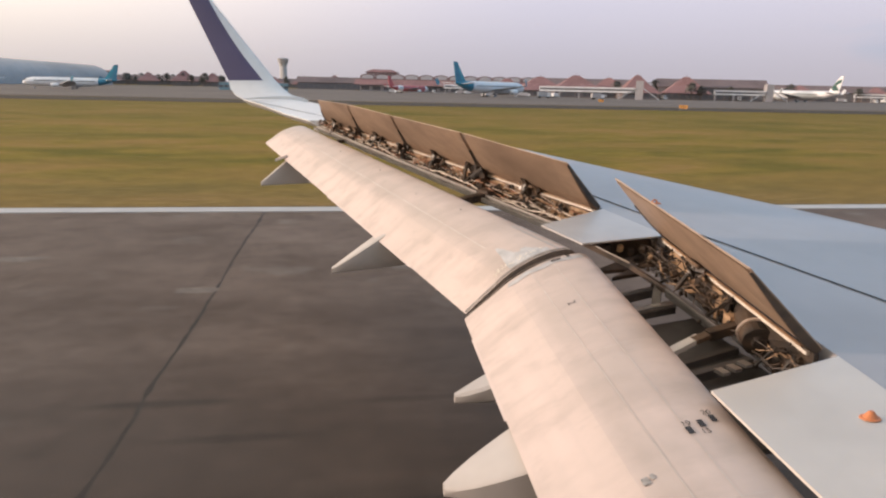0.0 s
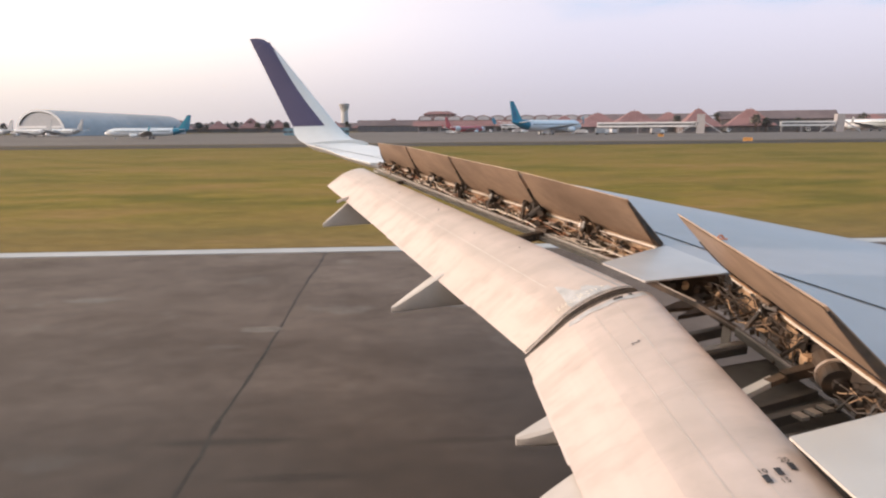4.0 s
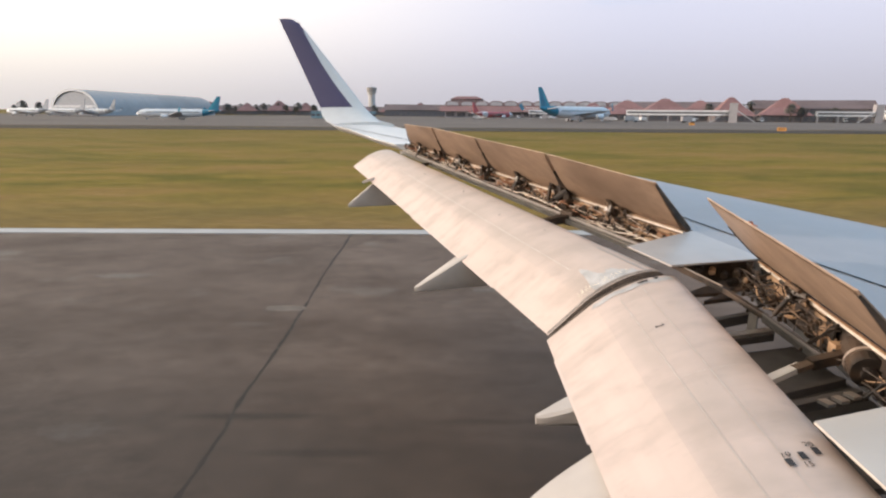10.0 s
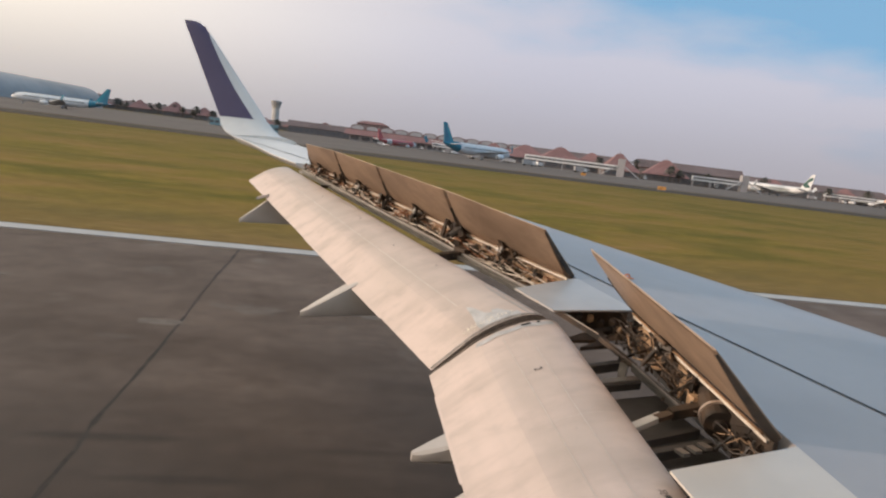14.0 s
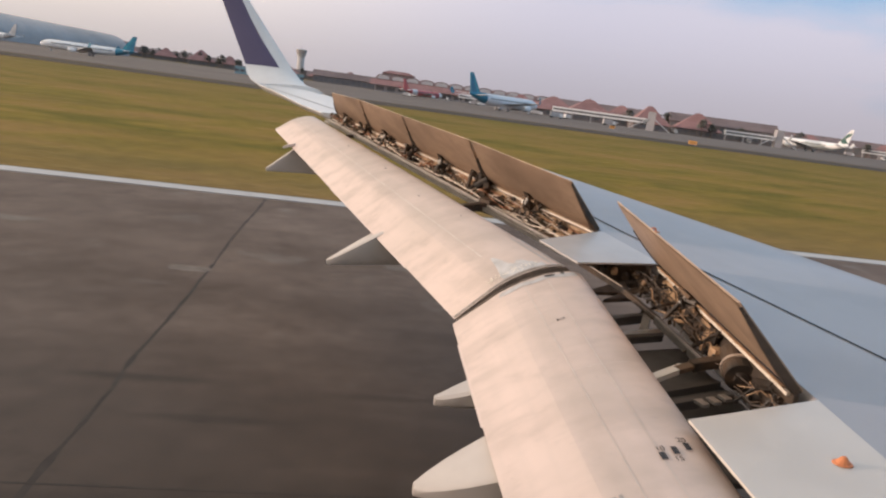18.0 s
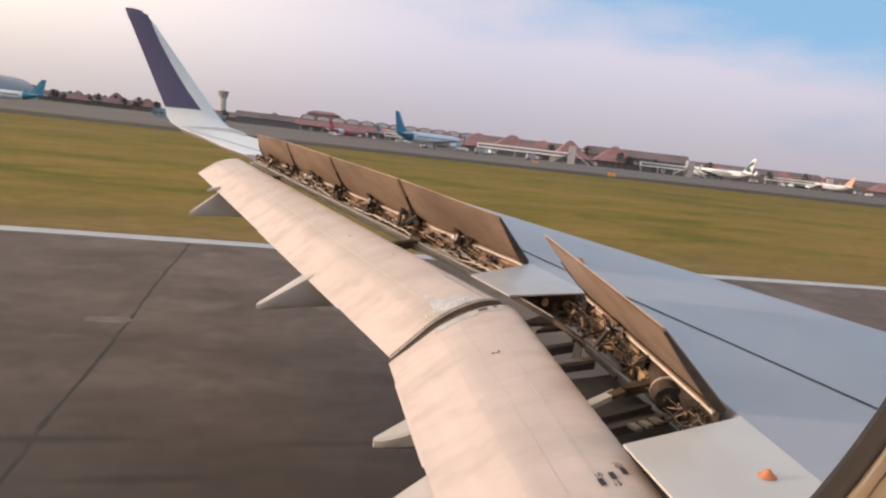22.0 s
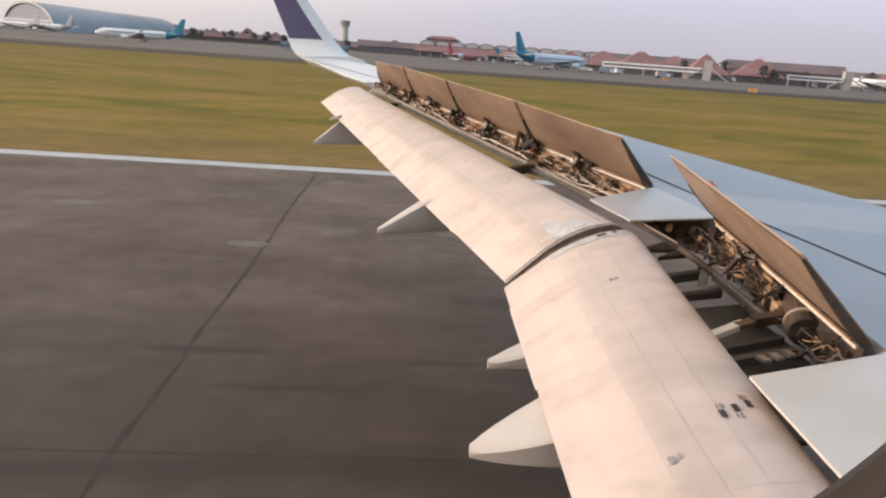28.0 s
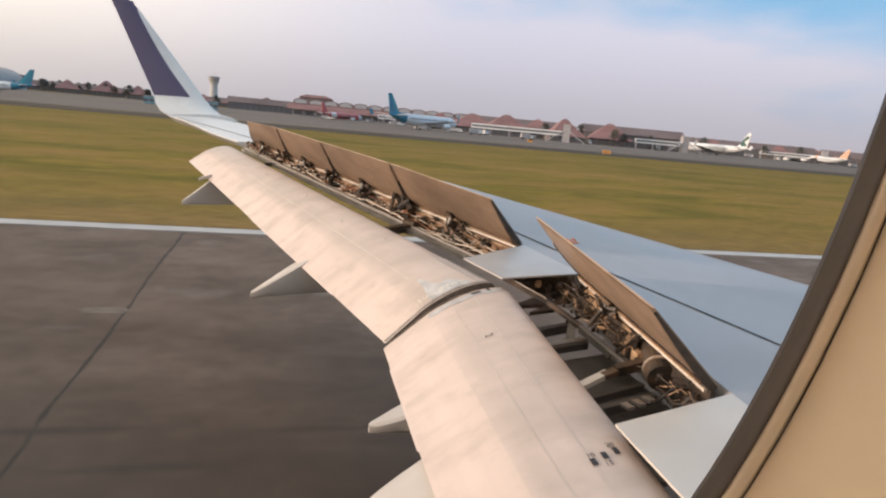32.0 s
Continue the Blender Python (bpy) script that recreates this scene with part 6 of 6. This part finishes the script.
def hall(w, d, wall_h, roof_h, ridge, label, mat="roof", over=1.6):
    """A pavilion with a hipped roof of two slopes."""
    e = thing("pavilion", (0, 0, 0), label, "building", "red-roofed terminal pavilions")
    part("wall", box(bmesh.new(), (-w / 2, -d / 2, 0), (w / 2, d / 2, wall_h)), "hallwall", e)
    b = bmesh.new()

    def rect(hx, hy, z):
        return [(-hx, -hy, z), (hx, -hy, z), (hx, hy, z), (-hx, hy, z)]
    loft(b, [rect(w / 2 + over, d / 2 + over, wall_h - 0.2), rect(w * 0.30 + ridge * 0.2, d * 0.26, wall_h + roof_h * 0.45), rect(ridge / 2 + 0.2, 0.3, wall_h + roof_h)])
    part("roof", b, mat, e, "red clay tile hipped roof")
    part("finial", tube(bmesh.new(), [(0, 0, wall_h + roof_h - 0.2), (0, 0, wall_h + roof_h + 1.0)], 0.18), "roof", e)
    n = max(2, int(w / 4))
    for k in range(n):
        x = -w / 2 + (k + 0.5) * w / n
        part("window", box(bmesh.new(), (x - w / n * 0.36, -d / 2 - 0.12, 0.8), (x + w / n * 0.36, -d / 2, wall_h - 0.9)), "dark", e)
    return e


rnd = random.Random(3)
lab = "red hip-roofed pavilion of the terminal"
for az_, dist, w, hgt in ((16.6, 455, 30, 7.0), (19.6, 440, 30, 7.6), (22.3, 455, 24, 6.6), (24.6, 425, 21, 8.2), (28.4, 450, 26, 8.0), (33.0, 520, 24, 5.6), (36.6, 600, 22, 5.6),
                            (41.5, 620, 20, 5.4), (44.0, 660, 20, 5.4), (48.0, 640, 20, 5.4), (52.0, 660, 20, 5.4), (-1.0, 700, 24, 7.0), (-3.6, 720, 20, 6.0), (-6.0, 760, 18, 5.0),
                            (-10.8, 690, 20, 6.2), (-13.0, 720, 24, 8.0), (-15.6, 740, 20, 6.4), (-18.5, 780, 24, 7.4), (-21.5, 800, 20, 6.0), (13.8, 480, 24, 6.0)):
    put(hall(w, w * 0.8, rnd.uniform(3.8, 5.0), hgt * 1.25, w * 0.12, lab), place(az_, dist), -az_ * 0.6 + rnd.uniform(-8, 8))


def long_block(w, d, h, label, mat="hallwall", roof="oldroof", name="terminal_wing"):
    e = thing(name, (0, 0, 0), label, "building")
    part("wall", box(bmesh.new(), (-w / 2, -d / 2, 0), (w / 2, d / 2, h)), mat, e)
    b = bmesh.new()
    loft(b, [[(x, -d / 2 - 1, h), (x, 0, h + d * 0.22), (x, d / 2 + 1, h)] for x in (-w / 2 - 1, w / 2 + 1)])
    part("roof", b, roof, e)
    n = max(3, int(w / 5))
    for k in range(n):
        x = -w / 2 + (k + 0.5) * w / n
        part("window", box(bmesh.new(), (x - w / n * 0.4, -d / 2 - 0.1, 0.9), (x + w / n * 0.4, -d / 2, h - 0.9)), "dark", e)
    return e


for a, d, w, h in ((20.0, 500, 70, 7.5), (30.2, 470, 66, 8.0), (38.5, 620, 120, 7.0), (50, 660, 130, 6.5), (0.0, 640, 90, 6.0), (-3.5, 780, 90, 4.5), (-15.0, 780, 130, 4.6)):
    put(long_block(w, 24, h, "low pale terminal wing with a weathered brown tiled roof"), place(a, d), -a * 0.7)


def lantern_block(label):
    """A square hall: a low base, a glazed upper storey that flares out, and a flat tiled lid."""
    e = thing("square_building", (0, 0, 0), label, "building")

    def rect(h, z):
        return [(-h, -h, z), (h, -h, z), (h, h, z), (-h, h, z)]
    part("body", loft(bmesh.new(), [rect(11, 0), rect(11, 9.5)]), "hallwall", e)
    part("crown", loft(bmesh.new(), [rect(11.3, 9.52), rect(14.2, 13.0), rect(14.2, 16.2)]), "vault", e, "flared dull pink upper storey")
    part("lid", loft(bmesh.new(), [rect(15.0, 16.22), rect(15.0, 16.9), rect(9.0, 19.2)]), "roof", e, "red tiled lid")
    for k in range(7):
        x = -10.8 + k * 3.6
        part("fin", beam(bmesh.new(), (x, -14.3, 13.1), (x, -14.3, 16.1), 0.5, 0.4), "wall", e)
    return e


put(lantern_block("square terminal hall with a flared dull red crown"), place(3.1, 640), -8)


def jet_bridge(length, label):
    """A raised glazed walkway on legs with a stair tower at its end."""
    e = thing("boarding_bridge", (0, 0, 0), label, "boarding bridge")
    part("corridor", box(bmesh.new(), (0, -1.4, 3.6), (length, 1.4, 6.4)), "jetwhite", e)
    part("glazing", box(bmesh.new(), (0.6, -1.46, 4.5), (length - 0.6, -1.42, 5.6)), "dark", e)
    for k in range(int(length / 11) + 1):
        x = 0.8 + k * 11
        if x < length:
            part("leg", beam(bmesh.new(), (x, 0, 0), (x, 0, 3.6), 0.8, 1.4), "wall", e)
    b = box(bmesh.new(), (length, -2.4, 0), (length + 4.2, 2.4, 10.4))
    part("stair_tower", b, "wall", e, "white stair tower")
    for s in (-1, 1):
        part("stair", beam(bmesh.new(), (length + 2 + s * 2.2, -2.5, 6.2), (length + 2 + s * 11, -2.5, 0.2), 1.2, 0.5), "steel", e)
    return e


put(jet_bridge(54, "white raised boarding bridge with a stair tower"), place(16.6, 392), -24)
put(jet_bridge(30, "white raised boarding bridge beside the green-tailed airliner"), place(30.6, 440), -14)
put(jet_bridge(46, "white raised boarding bridge at the far stands"), place(40.2, 600), -30)
put(jet_bridge(34, "white raised boarding bridge beside the red airliner"), place(8.4, 470), -12)


def teal_shed():
    e = thing("teal_building", (0, 0, 0), "low teal-clad airport building", "building")
    part("wall", box(bmesh.new(), (-19, -5, 0.3), (19, 5, 4.4)), "teal", e)
    part("roof", box(bmesh.new(), (-19.4, -5.4, 4.4), (19.4, 5.4, 4.75)), "steel", e)
    for k in range(13):
        x = -18 + k * 3
        part("window", box(bmesh.new(), (x - 1.1, -5.08, 1.6), (x + 1.1, -5.0, 3.0)), "dark", e)
        part("post", beam(bmesh.new(), (x - 1.5, -5.6, 0), (x - 1.5, -5.6, 4.4), 0.2, 0.2), "steel", e)
    return e


put(teal_shed(), place(-7.6, 400), 6)


def hangar():
    """A barrel-vaulted hangar with its arched mouth at x = 0, running along +x."""
    e = thing("hangar", (0, 0, 0), "large grey barrel-vaulted aircraft hangar", "hangar")

    def arch(x, r, hh, n=18):
        return [(x, math.cos(a) * r, math.sin(a) ** 0.8 * hh) for a in np.linspace(0, math.pi, n)]
    r, top, deep = 23.0, 19.0, 130.0
    b = bmesh.new()
    loft(b, [arch(0, r, top), arch(deep, r, top * 0.86)], caps=False, closed=False)
    roof = part("roof", b, "hangar", e, "pale grey curved metal roof", True)
    b = bmesh.new()
    b.faces.new([b.verts.new(p) for p in arch(deep - 0.1, r, top * 0.86)])
    part("end_wall", b, "hangar", e)
    b = bmesh.new()
    b.faces.new([b.verts.new((x + 0.4, y * 0.90, z * 0.90)) for x, y, z in arch(0, r, top)])
    # the dark mouth is drawn in steel grey, haze painted in
    part("mouth", b, "steel", e, "hangar mouth in grey with painted haze")
    b = bmesh.new()
    pts = arch(-0.4, r + 0.3, top + 0.2)
    loft(b, [pts, [(x, y * 0.91, z * 0.92) for x, y, z in pts]], caps=False, closed=False)
    part("portal_frame", b, "jetwhite", e, "white portal frame")
    part("lintel", box(bmesh.new(), (-0.6, -20.5, 5.6), (-0.2, 20.5, 7.4)), "jetwhite", e, "white beam over the doors")
    for k in range(7):
        y = -16.8 + k * 5.6
        part("door_leaf", box(bmesh.new(), (-0.15, y - 2.6, 0.1), (0.25, y + 2.6, 5.5)), "steel", e)
    for k in range(11):
        x = 6 + k * 11
        h = (top + 0.12) * (1 - 0.14 * x / deep)
        part("roof_rib", loft(bmesh.new(), [arch(x, r + 0.12, h, 12), arch(x + 0.6, r + 0.12, h, 12)], caps=False, closed=False), "steel", roof)
    return e


put(hangar(), place(-28.3, 560), 70)

# ---- trees ----
def tree(h, seed):
    e = thing("tree", (0, 0, 0), "dark green broad-crowned tree behind the terminal", "tree", "airport trees")
    r = random.Random(seed)
    b = bmesh.new()
    loft(b, [[(math.cos(k * math.tau / 7) * q, math.sin(k * math.tau / 7) * q, z) for k in range(7)] for q, z in ((0.4, 0), (0.28, h * 0.3), (0.14, h * 0.6))])
    for k in range(5):
        a = k * 1.3
        tube(b, [(0, 0, h * 0.35), (math.cos(a) * h * 0.2, math.sin(a) * h * 0.2, h * 0.62)], 0.1, 5)
    part("trunk", b, "trunk", e)
    b = bmesh.new()
    for k in range(420):
        a, el, q = r.uniform(0, math.tau), r.uniform(-0.6, 1.57), r.random() ** 0.4
        rad = h * (0.30 + 0.10 * math.sin(3 * a + seed))
        p = Vector((math.cos(a) * math.cos(el) * rad * q, math.sin(a) * math.cos(el) * rad * q, h * 0.62 + math.sin(el) * h * 0.34 * q))
        s = r.uniform(0.3, 0.75)
        d1 = Vector((r.gauss(0, 1), r.gauss(0, 1), r.gauss(0, 0.6))).normalized() * s
        d2 = d1.cross(Vector((r.gauss(0, 1), r.gauss(0, 1), r.gauss(0, 1)))).normalized() * s * 0.7
        b.faces.new([b.verts.new(p + q_) for q_ in (d1, d2, -d1, -d2)])
    part("crown", b, "leaf", e)
    return e


kinds = [tree(11, 1), tree(9, 2), tree(13, 4)]
spots = [(-3.0, 640, 0), (-0.8, 690, 1), (18.6, 440, 1), (23.0, 430, 0), (23.6, 440, 1), (28.9, 430, 0), (29.6, 435, 1), (26.0, 460, 2), (31.8, 450, 1), (36.0, 560, 2), (40.5, 600, 0), (43.0, 610, 2), (46.0, 620, 0)]
rnd = random.Random(11)
for k in range(70):
    a = rnd.uniform(-46, 60)
    spots.append((a, rnd.uniform(850, 1250), rnd.randrange(3)))
for k in range(26):
    spots.append((rnd.uniform(-24, -9), rnd.uniform(640, 840), rnd.randrange(3)))
for k in range(44):
    spots.append((rnd.uniform(-34, -6), rnd.uniform(680, 960), rnd.randrange(3)))
for k, (a, d, i) in enumerate(spots):
    m = Matrix.Translation(place(a, d)) @ Matrix.Rotation(k * 1.7, 4, "Z")
    if k < 3:
        kinds[i].location = place(a, d) if kinds[i].location.length < 1 else kinds[i].location
    copy_thing(kinds[i], m)
for i, kd in enumerate(kinds):
    kd.location = place((-5.0, 14.0, 33.5)[i], (660, 640, 480)[i])


# ---- ground vehicles and signs ----
def truck(mat, label):
    e = thing("service_truck", (0, 0, 0), label, "truck", "apron vehicles")
    part("cab", box(bmesh.new(), (1.6, -1.1, 0.6), (3.2, 1.1, 2.5)), "jetwhite", e)
    part("load_box", box(bmesh.new(), (-3.4, -1.2, 0.9), (1.5, 1.2, 3.2)), mat, e)
    part("windscreen", box(bmesh.new(), (3.2, -0.95, 1.6), (3.24, 0.95, 2.3)), "dark", e)
    for x in (-2.4, 2.3):
        for s in (-1, 1):
            b = bmesh.new()
            bmesh.ops.create_cone(b, cap_ends=True, segments=12, radius1=0.5, radius2=0.5, depth=0.35, matrix=Matrix.Translation((x, s * 1.0, 0.5)) @ Matrix.Rotation(math.pi / 2, 4, "X"))
            part("wheel", b, "seal", e)
    return e


trucks = [truck("jetwhite", "white apron service truck"), truck("steel", "grey apron service truck"), truck("wall", "pale grey apron service truck")]
rnd = random.Random(21)
for k in range(26):
    a = rnd.choice((rnd.uniform(2, 16), rnd.uniform(15, 34), rnd.uniform(30, 48)))
    d = rnd.uniform(360, 460) + max(0, a - 25) * 8
    copy_thing(trucks[k % 3], Matrix.Translation(place(a, d + 30)) @ Matrix.Rotation(rnd.uniform(0, 6.28), 4, "Z") @ Matrix.Scale(rnd.uniform(0.6, 0.95), 4))
for i, tr in enumerate(trucks):
    tr.location = place(12.5 + i * 4.5, 352)


def taxi_sign(w, label):
    e = thing("taxiway_sign", (0, 0, 0), label, "sign", "taxiway signs")
    part("panel", box(bmesh.new(), (-w / 2, -0.12, 0.35), (w / 2, 0.12, 1.25)), "sign", e)
    for s in (-1, 1):
        part("leg", beam(bmesh.new(), (s * w * 0.35, 0, 0), (s * w * 0.35, 0, 0.35), 0.1, 0.1), "steel", e)
    b = bmesh.new()
    for k in range(3):
        box(b, (-w * 0.3 + k * w * 0.25, -0.135, 0.6), (-w * 0.3 + k * w * 0.25 + w * 0.1, -0.122, 1.0))
    part("marking_bars", b, "seal", e)
    return e


for a, d, w in ((21.8, 262, 2.0), (28.4, 190, 2.2)):
    put(taxi_sign(w, "orange-yellow taxiway sign on the grass"), place(a, d), -a)

# ---- runway slabs, last ----
xs = [-93 + 18 * k for k in range(12)]
ysl = (-28.4, -10.95, 6.5, 23.95)
b0 = box(bmesh.new(), (0.004, 0.004, 0.0), (17.996, 17.446, 0.03))
first = None
for x in xs:
    for y in ysl[:-1]:
        if first is None:
            first = part("slab", b0, "asphalt", runway)
            first.location = (x, y, 0.0)
        else:
            o = new("slab", first.data)
            o.parent = runway
            o.location = (x, y, 0.0)
b = bmesh.new()
rnd = random.Random(8)
for x in xs:
    rows, jit = [], 0.0
    for k in range(176):
        y = -28.4 + k * 0.2991
        jit = jit * 0.75 + rnd.uniform(-0.02, 0.02)
        w = rnd.uniform(0.018, 0.038) + (rnd.uniform(0.01, 0.04) if rnd.random() < 0.35 else 0.0)
        rows.append([(x + jit - w, y, 0.0315), (x + jit + w, y, 0.0315)])
    loft(b, rows, caps=False, closed=False)
for y in ysl[1:3]:
    box(b, (-93, y - 0.016, 0.0), (105, y + 0.016, 0.032))
part("joint_filler", b, "joint", runway, "black tar joint filler")


def outline(cx, cy, w, d, ragged, seed, z):
    """An uneven closed outline round (cx, cy)."""
    r, pts = random.Random(seed), []
    for k in range(22):
        a = k * math.tau / 22
        q = max(abs(math.cos(a)), abs(math.sin(a))) ** -0.8 * (1 + r.uniform(-ragged, ragged))
        pts.append((cx + math.cos(a) * w / 2 * q, cy + math.sin(a) * d / 2 * q, z))
    return pts


# pale mortar repairs and spilt paint on the concrete
for k, (x, y, w, d, rag) in enumerate(((-3.4, 14.6, 0.9, 0.42, 0.12), (-8.6, 17.6, 1.5, 0.5, 0.3), (1.5, 16.2, 0.8, 0.3, 0.25), (7.5, 19.5, 1.2, 0.4, 0.2))):
    part("mortar_repair", slab(bmesh.new(), outline(x, y, w, d, rag, k, 0.0335), 0.02), "mortar", runway, "pale mortar repair")
